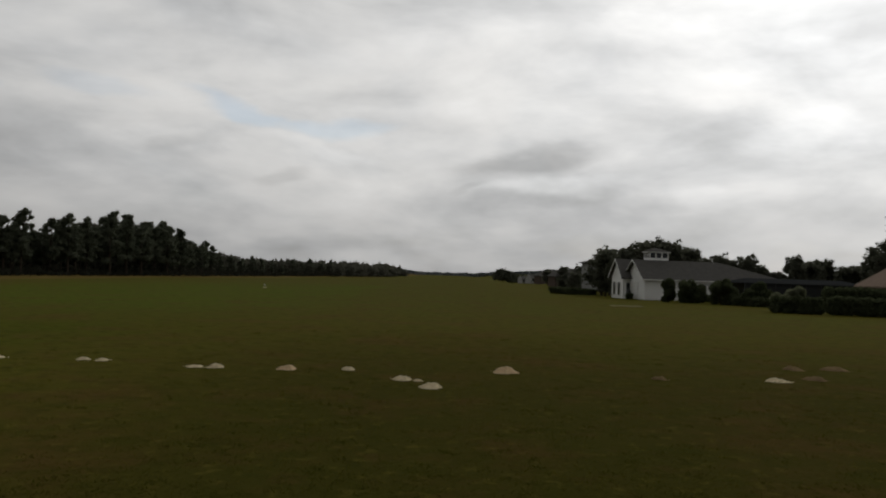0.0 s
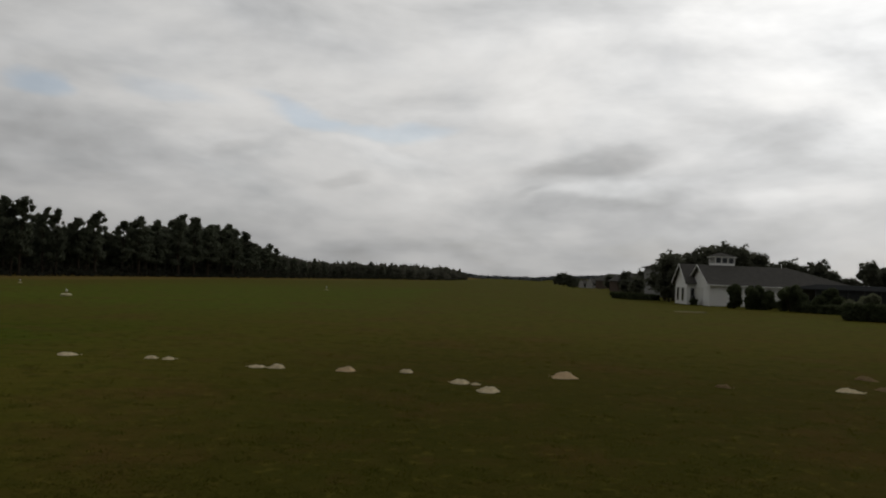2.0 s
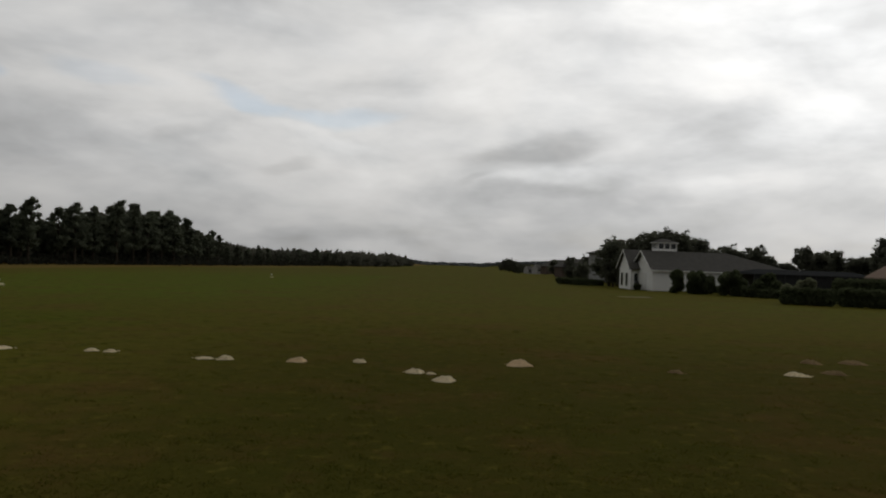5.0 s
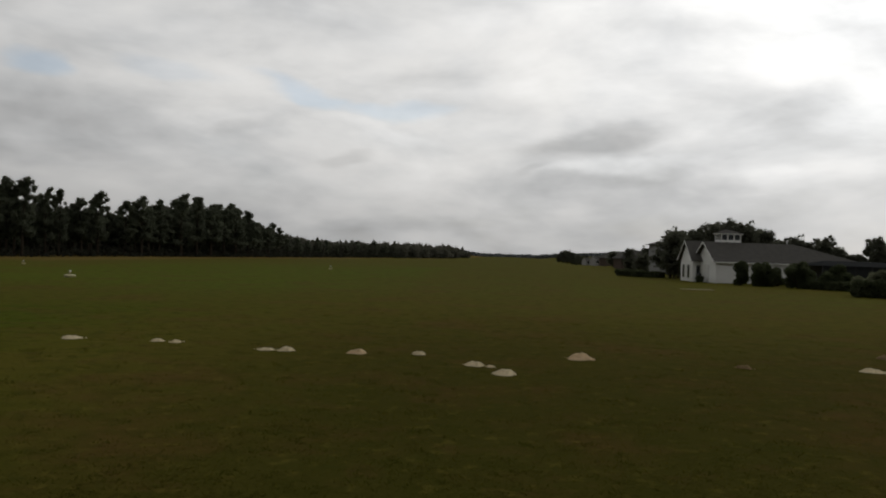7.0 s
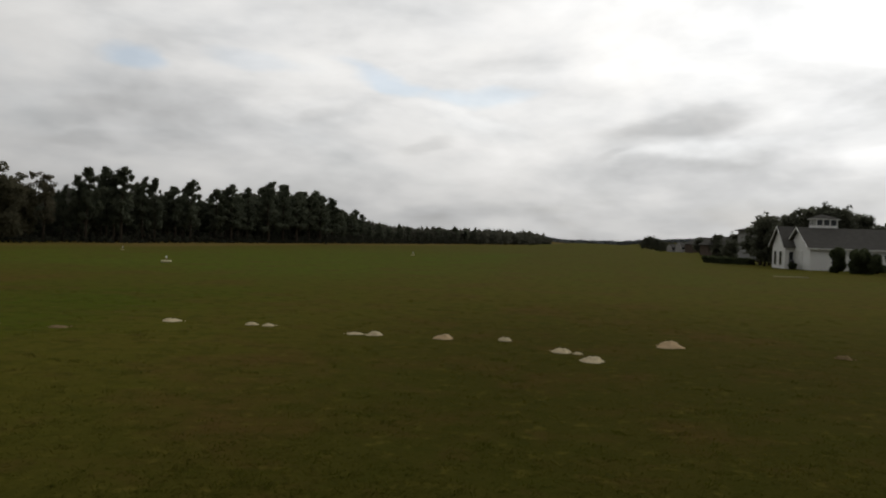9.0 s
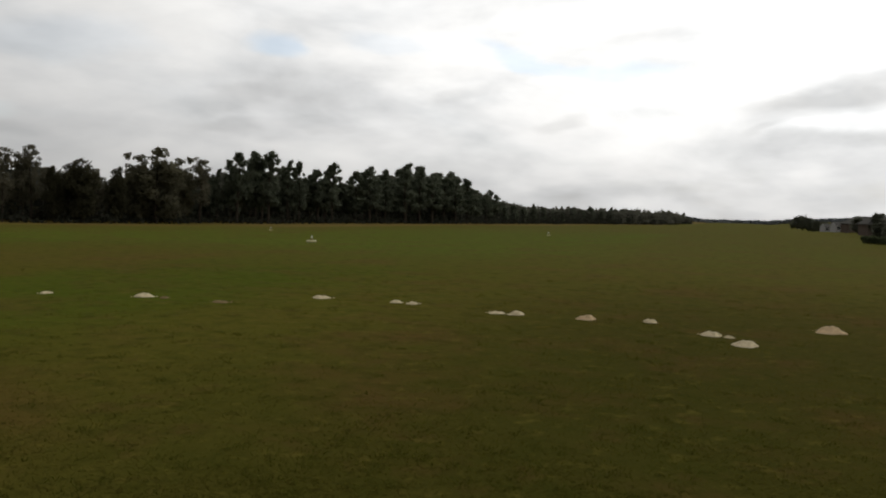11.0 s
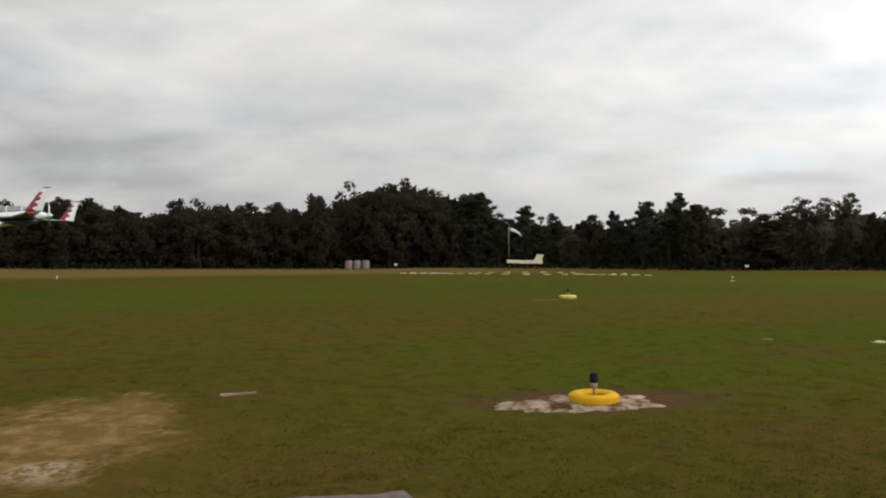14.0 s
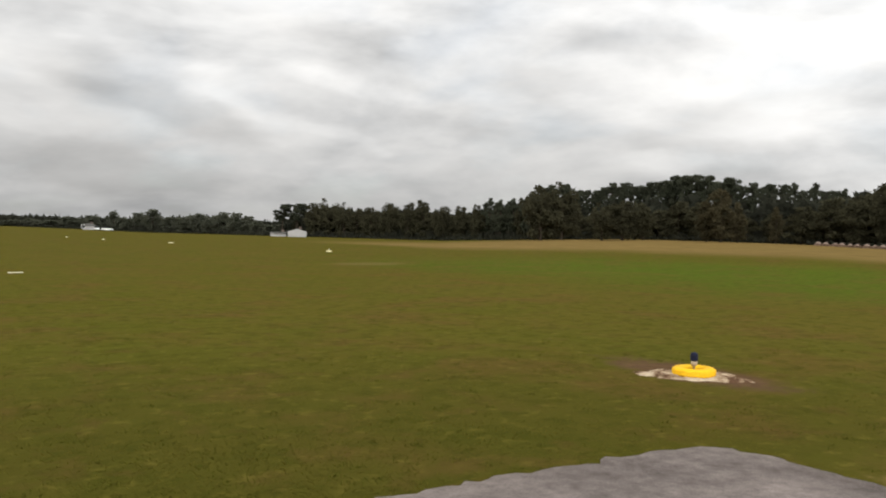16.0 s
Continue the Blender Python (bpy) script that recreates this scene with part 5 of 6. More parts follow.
def mailbox_post(az, r):
    """A small white box on a short post before the woods."""
    x, y = polar(az, r)
    root = thing("utility_post", pose(x, y, gz(x, y), 0, 0, az), "short dark post with a small white box on top", "post")
    bm = bmesh.new()
    box(bm, -0.05, 0.05, -0.05, 0.05, -0.05, 0.5, 0.01)
    part("post", bm, BARK, root)
    bm = bmesh.new()
    box(bm, -0.24, 0.24, -0.18, 0.18, 0.5, 0.82, 0.06)
    part("box", bm, WHITEPAINT, root)


mailbox_post(79.2, 119)
mailbox_post(54.9, 112)


# ---------------------------------------------------------------- the canard aircraft
def ellipse_ring(x, hy, hz, cz, n=16, power=2.4):
    ring = []
    for i in range(n):
        a = 2 * math.pi * i / n
        c, s = math.cos(a), math.sin(a)
        ring.append((x, hy * math.copysign(abs(c) ** (2 / power), c), cz + hz * math.copysign(abs(s) ** (2 / power), s)))
    return ring


def foil(y, z, lead, chord, thick, twist=0.0, up=False):
    """Wing section: points round an aerofoil whose nose is at x = lead."""
    prof = [(0, 0), (0.06, 0.55), (0.3, 1.0), (0.65, 0.6), (1.0, 0.06), (1.0, -0.06), (0.6, -0.3), (0.25, -0.5), (0.05, -0.35)]
    out = []
    for u, t in prof:
        if up:
            out.append((lead - u * chord, y + t * thick / 2, z))
        else:
            out.append((lead - u * chord, y, z + t * thick / 2))
    return out


def build_aircraft():
    root = thing("canard_aircraft", pose(-49.6, -12.5, 4.42, 0, 0, -90) @ pose(0, 0, 0, 1.8, 0, 0),
                 "white canard aircraft with red and navy trim, flying low", "aircraft")
    # fuselage in three painted lengths
    secs = [(2.95, 0.02, 0.02, -0.06), (2.78, 0.15, 0.12, -0.06), (2.45, 0.24, 0.20, -0.05), (2.05, 0.30, 0.25, -0.03), (1.6, 0.34, 0.29, 0.0), (0.9, 0.36, 0.36, 0.02),
            (0.1, 0.37, 0.40, 0.04), (-0.6, 0.37, 0.42, 0.06), (-1.1, 0.36, 0.38, 0.08), (-1.5, 0.25, 0.25, 0.10), (-1.72, 0.13, 0.13, 0.10)]
    rings = [ellipse_ring(x, hy, hz * 0.78, cz) for x, hy, hz, cz in secs]
    for name, lo, hi, mat, label in (("nose_cone", 0, 1, PLANERED, "red nose tip"), ("nose", 1, 3, PLANEWHITE, ""), ("nose_band", 3, 4, PLANENAVY, "navy chevron band"),
                                     ("fuselage", 4, 8, PLANEWHITE, ""), ("engine_cowling", 8, 10, PLANEWHITE, "white engine cowling")):
        bm = bmesh.new()
        loft(bm, rings[lo:hi + 1])
        if name == "fuselage":
            for f in bm.faces:
                if f.calc_center_median().z < -0.06:
                    f.material_index = 1
        part(name, bm, (mat, PLANENAVY), root, label, True)
    bm = bmesh.new()
    loft(bm, [ellipse_ring(x, hy, hz, cz) for x, hy, hz, cz in ((1.55, 0.06, 0.03, 0.27), (1.15, 0.22, 0.16, 0.30), (0.6, 0.29, 0.24, 0.34), (0.0, 0.30, 0.27, 0.37),
                                                              (-0.5, 0.28, 0.22, 0.38), (-0.95, 0.16, 0.08, 0.40))])
    can = part("canopy", bm, CANOPY, root, "grey tinted bubble canopy", True)
    for x in (0.35, -0.45):
        bm = bmesh.new()
        hy, hz = (0.305, 0.268) if x > 0 else (0.293, 0.243)
        loft(bm, [ellipse_ring(x + 0.03, hy, hz, 0.36), ellipse_ring(x - 0.03, hy, hz, 0.365)])
        part("canopy_frame", bm, PLANEWHITE, can, "white canopy frame", True)
    # lower belly and strakes, navy
    bm = bmesh.new()
    loft(bm, [ellipse_ring(x, hy, hz, cz) for x, hy, hz, cz in ((0.7, 0.2, 0.06, -0.30), (0.2, 0.34, 0.14, -0.30), (-0.6, 0.36, 0.18, -0.30), (-1.2, 0.26, 0.12, -0.22))])
    part("belly", bm, PLANENAVY, root, "navy belly scoop", True)
    for s in (1, -1):
        side = "wing"
        bm = bmesh.new()
        loft(bm, [foil(s * 0.30, -0.06, 1.15, 2.35, 0.24), foil(s * 0.95, -0.05, 0.35, 1.65, 0.22), foil(s * 1.35, -0.04, -0.25, 1.12, 0.17)])
        part("strake", bm, PLANEWHITE, root, "", True)
        bm = bmesh.new()
        loft(bm, [foil(s * 1.35, -0.04, -0.25, 1.12, 0.16), foil(s * 2.6, 0.0, -0.95, 0.88, 0.12), foil(s * 3.95, 0.05, -1.7, 0.62, 0.07)])
        wing = part(side, bm, PLANEWHITE, root, "", True)
        # underside panel in navy, just below the skin
        bm = bmesh.new()
        loft(bm, [[(0.9, s * 0.3, -0.125), (-1.15, s * 0.3, -0.115), (-1.15, s * 0.3, -0.135), (0.9, s * 0.3, -0.145)],
                  [(-0.35, s * 1.35, -0.09), (-1.30, s * 1.35, -0.075), (-1.30, s * 1.35, -0.09), (-0.35, s * 1.35, -0.105)],
                  [(-1.54, s * 3.7, 0.0), (-1.95, s * 3.7, 0.015), (-1.95, s * 3.7, 0.005), (-1.54, s * 3.7, -0.01)]])
        part("underside_panel", bm, PLANENAVY, wing, "navy underside")
        # winglet: red leading part with white scallops behind it, dark tip
        hgt = 1.2
        wl = []
        for k in range(13):
            t = k / 12
            wl.append((-1.46 - 0.86 * t, 0.05 + hgt * t - 0.04, 0.88 - 0.60 * t))
        bm = bmesh.new()
        loft(bm, [foil(s * (3.98 + 0.05 * k / 12), z, lead, ch, 0.075, up=True) for k, (lead, z, ch) in enumerate(wl)])
        wlt = part("winglet", bm, PLANEWHITE, root, "white upright winglet", True)
        bm = bmesh.new()
        red = []
        for k in range(11):
            lead, z, ch = wl[k]
            scal = 0.60 + 0.30 * abs(math.cos(math.pi * k / 3.3))
            red.append(foil(s * (3.98 + 0.05 * k / 12), z, lead + 0.012, ch * scal, 0.094, up=True))
        loft(bm, red)
        part("scallop_trim", bm, PLANERED, wlt, "red scalloped leading edge", True)
        bm = bmesh.new()
        lead, z, ch = wl[12]
        loft(bm, [foil(s * 4.03, z, lead + 0.01, ch + 0.02, 0.09, up=True), foil(s * 4.03, z + 0.06, lead - 0.1, ch + 0.12, 0.05, up=True)])
        part("winglet_tip", bm, PLANENAVY, wlt, "dark winglet tip", True)
        bm = bmesh.new()
        loft(bm, [foil(s * 4.0, 0.02, -1.55, 0.42, 0.05, up=True), foil(s * 3.99, -0.22, -1.72, 0.2, 0.03, up=True)])
        part("lower_fin", bm, PLANERED, wlt, "small red lower fin", True)
        bm = bmesh.new()
        loft(bm, [foil(s * 0.1, 0.06, 2.52, 0.36, 0.07), foil(s * 1.75, 0.08, 2.47, 0.30, 0.05)])
        cn = part("canard", bm, PLANEWHITE, root, "", True)
        bm = bmesh.new()
        loft(bm, [foil(s * 1.75, 0.08, 2.475, 0.31, 0.055), foil(s * 1.84, 0.08, 2.43, 0.2, 0.03)])
        part("canard_tip", bm, PLANERED, cn, "red canard tip", True)
        # main gear leg and wheel pant
        bm = bmesh.new()
        loft(bm, [foil(s * 0.24, -0.20, 1.25, 0.26, 0.05), foil(s * 0.55, -0.34, 1.25, 0.2, 0.04), foil(s * 0.80, -0.44, 1.25, 0.16, 0.035)])
        part("gear_leg", bm, PLANEWHITE, root, "", True)
        bm = bmesh.new()
        loft(bm, [[(p[0], p[1] + s * 0.9, p[2]) for p in ellipse_ring(x, hy, hz, cz, 12, 2.0)] for x, hy, hz, cz in
                  ((1.85, 0.01, 0.01, -0.34), (1.65, 0.075, 0.08, -0.38), (1.3, 0.10, 0.14, -0.38), (0.8, 0.08, 0.11, -0.38), (0.3, 0.01, 0.03, -0.38))])
        wp = part("wheel_pant", bm, PLANEWHITE, root, "", True)
        bm = bmesh.new()
        lathe(bm, [(0.0, -0.05), (0.10, -0.05), (0.14, -0.03), (0.14, 0.03), (0.10, 0.05), (0.0, 0.05)], 14)
        bmesh.ops.transform(bm, matrix=pose(1.25, s * 0.9, -0.44, 90, 0, 0), verts=bm.verts)
        part("wheel", bm, BLACK, wp, "black tyre", True)
    bm = bmesh.new()
    lathe(bm, [(0.0, 0.0), (0.13, 0.0), (0.11, 0.14), (0.05, 0.25), (0.0, 0.28)], 14)
    bmesh.ops.transform(bm, matrix=pose(-1.72, 0, 0.10, 0, -90, 0), verts=bm.verts)
    prop = part("propeller_hub", bm, PLANEWHITE, root, "white propeller spinner", True)
    for s in (1, -1):
        bm = bmesh.new()
        loft(bm, [[(-1.80 + 0.03 * c, 0.075 * w * e, 0.10 + s * z) for c, e in ((-1, -1), (0.2, -1), (1, 1), (-0.2, 1))] for z, w in ((0.06, 0.5), (0.25, 0.8), (0.45, 0.7), (0.6, 0.4))])
        part("blade", bm, PLANEWHITE if s > 0 else PLANENAVY, prop, "propeller blade standing still")


build_aircraft()


# ---------------------------------------------------------------- houses and gardens
def plot(az, r):
    """A place in the gardens, by bearing and distance from the viewer's first stand."""
    x, y = polar(az, r)
    return (x + 0.33, y - 0.23) if az < 0 else (x, y)


def gable_prism(bm, x0, x1, y0, y1, ze, zr, hip0=0.0, hip1=0.0, t=0.14):
    """A roof over a rectangle, ridge along x; hip lengths at either end; solid, t thick at the eaves."""
    ym = (y0 + y1) / 2
    low = [(x0, y0), (x1, y0), (x1, y1), (x0, y1)]
    b = [bm.verts.new((x, y, ze - t)) for x, y in low]
    e = [bm.verts.new((x, y, ze)) for x, y in low]
    r0, r1 = bm.verts.new((x0 + hip0, ym, zr)), bm.verts.new((x1 - hip1, ym, zr))
    bm.faces.new((b[3], b[2], b[1], b[0]))
    for i in range(4):
        j = (i + 1) % 4
        bm.faces.new((b[i], b[j], e[j], e[i]))
    bm.faces.new((e[0], e[1], r1, r0))
    bm.faces.new((e[2], e[3], r0, r1))
    bm.faces.new((e[3], e[0], r0))
    bm.faces.new((e[1], e[2], r1))
    bmesh.ops.recalc_face_normals(bm, faces=bm.faces)
    return bm


def gable_walls(bm, x0, x1, y0, y1, ze, zr, left=True, right=True):
    """Solid wall block with pointed ends where asked."""
    ym = (y0 + y1) / 2
    box(bm, x0, x1, y0, y1, -0.4, ze)
    for x, on, d in ((x0, left, 1), (x1, right, -1)):
        if on:
            loft(bm, [[(x, y0, ze), (x, y1, ze), (x, ym, zr)], [(x + d * 0.2, y0, ze), (x + d * 0.2, y1, ze), (x + d * 0.2, ym, zr)]])
    return bm


def window(parent, cx, cz, w, h, face, at, frame_mat=WHITEPAINT, label=""):
    """A window with frame, sill and pane on a wall whose outside is at 'at'; face is 'y-' (front) or 'x-' (end)."""
    def put(bm):
        if face == "x-":
            bmesh.ops.transform(bm, matrix=pose(0, 0, 0, 0, 0, -90), verts=bm.verts)
            bmesh.ops.translate(bm, verts=bm.verts, vec=(at, cx, 0))
        else:
            bmesh.ops.translate(bm, verts=bm.verts, vec=(cx, at, 0))
        return bm
    bm = bmesh.new()
    for x0, x1, z0, z1 in ((-w / 2 - 0.08, -w / 2, cz - h / 2, cz + h / 2), (w / 2, w / 2 + 0.08, cz - h / 2, cz + h / 2),
                           (-w / 2 - 0.08, w / 2 + 0.08, cz + h / 2, cz + h / 2 + 0.09)):
        box(bm, x0, x1, -0.05, 0.04, z0, z1)
    wf = part("window", put(bm), frame_mat, parent, label)
    bm = bmesh.new()
    box(bm, -w / 2, w / 2, -0.02, 0.03, cz - h / 2, cz + h / 2)
    part("pane", put(bm), DARKGLASS, wf)
    bm = bmesh.new()
    box(bm, -w / 2 - 0.12, w / 2 + 0.12, -0.09, 0.04, cz - h / 2 - 0.07, cz - h / 2)
    part("sill", put(bm), frame_mat, wf)
    return wf


def door(parent, cx, w, h, face, at, mat, label):
    bm = bmesh.new()
    box(bm, -w / 2, w / 2, -0.03, 0.03, 0.02, h, 0.01)
    for k in (-0.24, 0.24):
        box(bm, k * w - 0.16 * w, k * w + 0.16 * w, -0.05, 0.0, h * 0.55, h * 0.92)
        box(bm, k * w - 0.16 * w, k * w + 0.16 * w, -0.05, 0.0, h * 0.1, h * 0.45)
    if face == "x-":
        bmesh.ops.transform(bm, matrix=pose(at, cx, 0, 0, 0, -90), verts=bm.verts)
    else:
        bmesh.ops.translate(bm, verts=bm.verts, vec=(cx, at, 0))
    return part("door", bm, mat, parent, label)


def rake_edge(root, x0, x1, ya, yb, ym, ze, zr):
    """The roof's overhang over a gable wall, with a white board on its edge."""
    for y0 in (ya, yb):
        for name, xa, xb, mat, up, dn in (("roof_edge", x0, x1, SHINGLE, 0.0, 0.14), ("rake_board", x0 - 0.05, x0, WHITEPAINT, 0.03, 0.13)):
            bm = bmesh.new()
            loft(bm, [[(xa, y0, ze - dn), (xb, y0, ze - dn), (xb, y0, ze + up), (xa, y0, ze + up)],
                      [(xa, ym, zr - dn), (xb, ym, zr - dn), (xb, ym, zr + up), (xa, ym, zr + up)]])
            part(name, bm, mat, root)


def build_white_house():
    x, y = plot(-13.05, 98.0)
    z = gz(x, y)
    root = thing("house", pose(x, y, z, 0, 0, 5.95), "white sided house with grey shingle roof and a windowed cupola", "house", "houses")
    L, W, E, R = 18.0, 7.0, 2.55, 4.80
    bm = bmesh.new()
    gable_walls(bm, 0, L, 0, W, E, R - 0.12, True, False)
    part("wall", bm, SIDING, root)
    bm = bmesh.new()
    gable_prism(bm, 0.1, L + 0.5, -0.5, W + 0.5, E - 0.05, R + 0.05, 0.0, 8.0)
    part("roof", bm, SHINGLE, root, "grey shingle roof, hipped at one end")
    # white rake boards and fascia
    rake_edge(root, -0.45, 0.098, -0.5, W + 0.5, W / 2, E - 0.05, R + 0.05)
    bm = bmesh.new()
    box(bm, -0.45, 9.0, -0.56, -0.505, E - 0.20, E - 0.06)
    part("fascia", bm, WHITEPAINT, root)
    # clapboard lines on the end and long wall
    for k in range(1, 12):
        bm = bmesh.new()
        zz = 0.21 * k
        box(bm, -0.022, -0.002, 0.0, W, zz, zz + 0.17)
        part("clapboard", bm, SIDING, root)
        bm = bmesh.new()
        box(bm, 0.0, 7.5, -0.022, -0.002, zz, zz + 0.17)
        part("clapboard", bm, SIDING, root)
    door(root, 3.6, 2.7, 2.1, "x-", -0.05, WHITEPAINT, "white panelled garage door")
    window(root, 7.0, 1.4, 1.0, 1.1, "y-", -0.04)
    window(root, 9.2, 1.2, 1.6, 1.6, "y-", -0.04)
    # side wing set back
    bm = bmesh.new()
    gable_walls(bm, -1.05, 2.5, 5.2, 9.9, 2.6, 4.8, True, False)
    part("wing_wall", bm, SIDING, root)
    bm = bmesh.new()
    gable_prism(bm, -0.95, 2.6, 4.7, 10.4, 2.55, 4.98)
    part("wing_roof", bm, SHINGLE, root, "grey shingle roof")
    rake_edge(root, -1.4, -0.952, 4.7, 10.4, 7.55, 2.55, 4.98)
    window(root, -0.38, 1.15, 0.45, 1.6, "y-", 5.16, WHITEPAINT, "tall dark narrow window")
    window(root, 6.6, 1.15, 0.9, 1.6, "x-", -1.09, WHITEPAINT, "tall dark window")
    window(root, 8.6, 1.15, 0.9, 1.6, "x-", -1.09, WHITEPAINT, "tall dark window")
    # cupola
    c0, c1 = 1.70, 4.15
    bm = bmesh.new()
    box(bm, c0, c1, 3.5, 5.6, 3.8, 5.14)
    cup = part("cupola", bm, SIDING, root, "white square cupola with dark windows")
    bm = bmesh.new()
    box(bm, c0 + 0.1, c1 - 0.1, 3.6, 5.5, 5.14, 5.80)
    part("lantern_core", bm, SCREEN, cup, "dark glazed inside")
    for k in range(4):
        px = c0 + (c1 - c0 - 0.14) * k / 3
        for cy in (3.5, 5.46):
            bm = bmesh.new()
            box(bm, px, px + 0.14, cy - 0.02, cy + 0.14, 5.12, 5.8)
            part("mullion", bm, WHITEPAINT, cup)
        if k < 3:
            bm = bmesh.new()
            box(bm, px + 0.16, px + (c1 - c0 - 0.14) / 3 - 0.02, 3.545, 3.585, 5.16, 5.78)
            part("pane", bm, DARKGLASS, cup)
    for cy in (4.15, 4.85):
        bm = bmesh.new()
        box(bm, c0 - 0.02, c0 + 0.12, cy, cy + 0.14, 5.12, 5.8)
        part("mullion", bm, WHITEPAINT, cup)
    bm = bmesh.new()
    box(bm, c0 - 0.2, c1 + 0.2, 3.3, 5.8, 5.8, 5.93)
    part("cornice", bm, WHITEPAINT, cup)
    bm = bmesh.new()
    loft(bm, [[(c0 - 0.26, 3.24, 5.93), (c1 + 0.26, 3.24, 5.93), (c1 + 0.26, 5.86, 5.93), (c0 - 0.26, 5.86, 5.93)], [(2.55, 4.45, 6.42), (2.95, 4.45, 6.42), (2.95, 4.65, 6.42), (2.55, 4.65, 6.42)]])
    part("cupola_roof", bm, SHINGLE, cup, "low grey pyramid roof")
    bm = bmesh.new()
    box(bm, -1.0, -0.6, 3.2, 3.7, 0.0, 1.0, 0.05)
    ob = part("wheeled_bin", bm, BLACK)
    ob.matrix_basis = root.matrix_basis.copy()
    tagged(ob, "dark wheeled bin beside the white house", "bin")


build_white_house()


def build_screen_enclosure():
    """Dark screened pool cage between the houses."""
    x, y = plot(-19.6, 92.0)
    root = thing("pool_enclosure", pose(x, y, gz(x, y), 0, 0, 3), "dark framed insect-screen pool enclosure", "pool enclosure")
    Lx, Ly, H = 13.5, 6.0, 2.4
    for i in range(9):
        bm = bmesh.new()
        box(bm, i * Lx / 8 - 0.04, i * Lx / 8 + 0.04, -0.04, 0.04, 0, H)
        part("post", bm, BLACK, root)
    bm = bmesh.new()
    gable_prism(bm, -0.2, Lx + 0.2, -0.2, Ly, H, H + 0.5, 1.5, 1.5, 0.1)
    part("roof", bm, SCREEN, root)
    for i in range(8):
        bm = bmesh.new()
        box(bm, i * Lx / 8 + 0.05, (i + 1) * Lx / 8 - 0.05, -0.015, 0.015, 0.05, H - 0.05)
        part("screen_panel", bm, SCREEN, root)
    bm = bmesh.new()
    box(bm, 0, Lx, Ly - 0.2, Ly, 0, H)
    part("back_wall", bm, GREYWALL, root, "grey wall behind the screens")


build_screen_enclosure()


def build_peach_house():
    x, y = plot(-27.1, 84.0)
    x, y = x + 5.2, y - 0.8
    root = thing("house", pose(x, y, gz(x, y), 0, 0, -8), "cream stucco house with red-brown trimmed gable", "house", "houses")
    # ridge of the main gable runs away from the field
    me = bmesh.new()
    gable_walls(me, 0, 9, -3.6, 3.6, 2.6, 5.65)
    bmesh.ops.transform(me, matrix=pose(1.5, 0, 0, 0, 0, 90), verts=me.verts)
    part("wall", me, PEACH, root)
    bm = bmesh.new()
    gable_prism(bm, 0.1, 9.5, -4.2, 4.2, 2.5, 5.95)
    bmesh.ops.transform(bm, matrix=pose(1.5, 0, 0, 0, 0, 90), verts=bm.verts)
    part("roof", bm, REDSHINGLE, root, "red-brown shingle roof")
    for x0 in (-2.75, 5.75):
        bm = bmesh.new()
        loft(bm, [[(x0, -0.55, 2.18), (x0, 0.09, 2.18), (x0, 0.09, 2.56), (x0, -0.55, 2.56)], [(1.5, -0.55, 5.64), (1.5, 0.09, 5.64), (1.5, 0.09, 6.02), (1.5, -0.55, 6.02)]])
        part("rake_board", bm, REDSHINGLE, root)
    bm = bmesh.new()
    box(bm, -3.2, 0.0, 1.5, 8.0, -0.3, 2.3)
    part("wing_wall", bm, BRICK, root)
    bm = bmesh.new()
    gable_prism(bm, -4.0, 2.0, 0.8, 8.5, 2.35, 4.45, 2.2, 0.0)
    part("wing_roof", bm, TANSHINGLE, root, "tan shingle hip roof")
    window(root, 2.6, 1.3, 1.2, 1.2, "y-", -0.04)


build_peach_house()


PALEWALL = material("pale_grey_wall", (0.24, 0.235, 0.23), (0.34, 0.33, 0.32), 0.8, 0.85, 0.2)


def simple_house(az, r, w, d, h, roof_h, wall, roof, label, rz, hip=True, windows=()):
    x, y = plot(az, r)
    root = thing("house", pose(x, y, gz(x, y), 0, 0, rz), label, "house", "houses")
    bm = bmesh.new()
    gable_walls(bm, -w / 2, w / 2, -d / 2, d / 2, h, h + roof_h, not hip, not hip)
    part("wall", bm, wall, root)
    bm = bmesh.new()
    k = w * 0.3 if hip else 0.0
    o = 0.5 if hip else -0.1
    gable_prism(bm, -w / 2 - o, w / 2 + o, -d / 2 - 0.5, d / 2 + 0.5, h, h + roof_h, k, k)
    part("roof", bm, roof, root)
    for cx, cz, ww, hh in windows:
        window(root, cx, cz, ww, hh, "y-", -d / 2 - 0.04)
    bm = bmesh.new()
    box(bm, w * 0.2, w * 0.2 + 0.9, 0.5, 1.4, h, h + roof_h + 0.7)
    part("chimney", bm, BRICK, root)
    return root


simple_house(-9.75, 150, 3.4, 8, 5.3, 0.5, GREYWALL, SHINGLE, "two-storey grey stucco house with a dark low roof", 9, True, ((-0.3, 2.9, 0.9, 0.9),))
simple_house(-8.0, 235, 12, 9, 2.6, 2.4, BRICK, SHINGLE, "brown brick house with dark hip roof behind shrubs", 8, True, ((-3, 1.4, 1.4, 1.2), (1, 1.4, 1.4, 1.2)))
simple_house(-6.7, 310, 13, 9, 2.8, 2.6, BRICK, SHINGLE, "distant brown house with dark hip roof", 8, True, ((-3, 1.4, 1.4, 1.2),))
simple_house(-5.5, 380, 8, 8, 2.4, 1.6, PALEWALL, SHINGLE, "distant white house with grey roof", 12, False, ((-3, 1.4, 1.4, 1.2), (2, 1.4, 1.6, 1.2)))
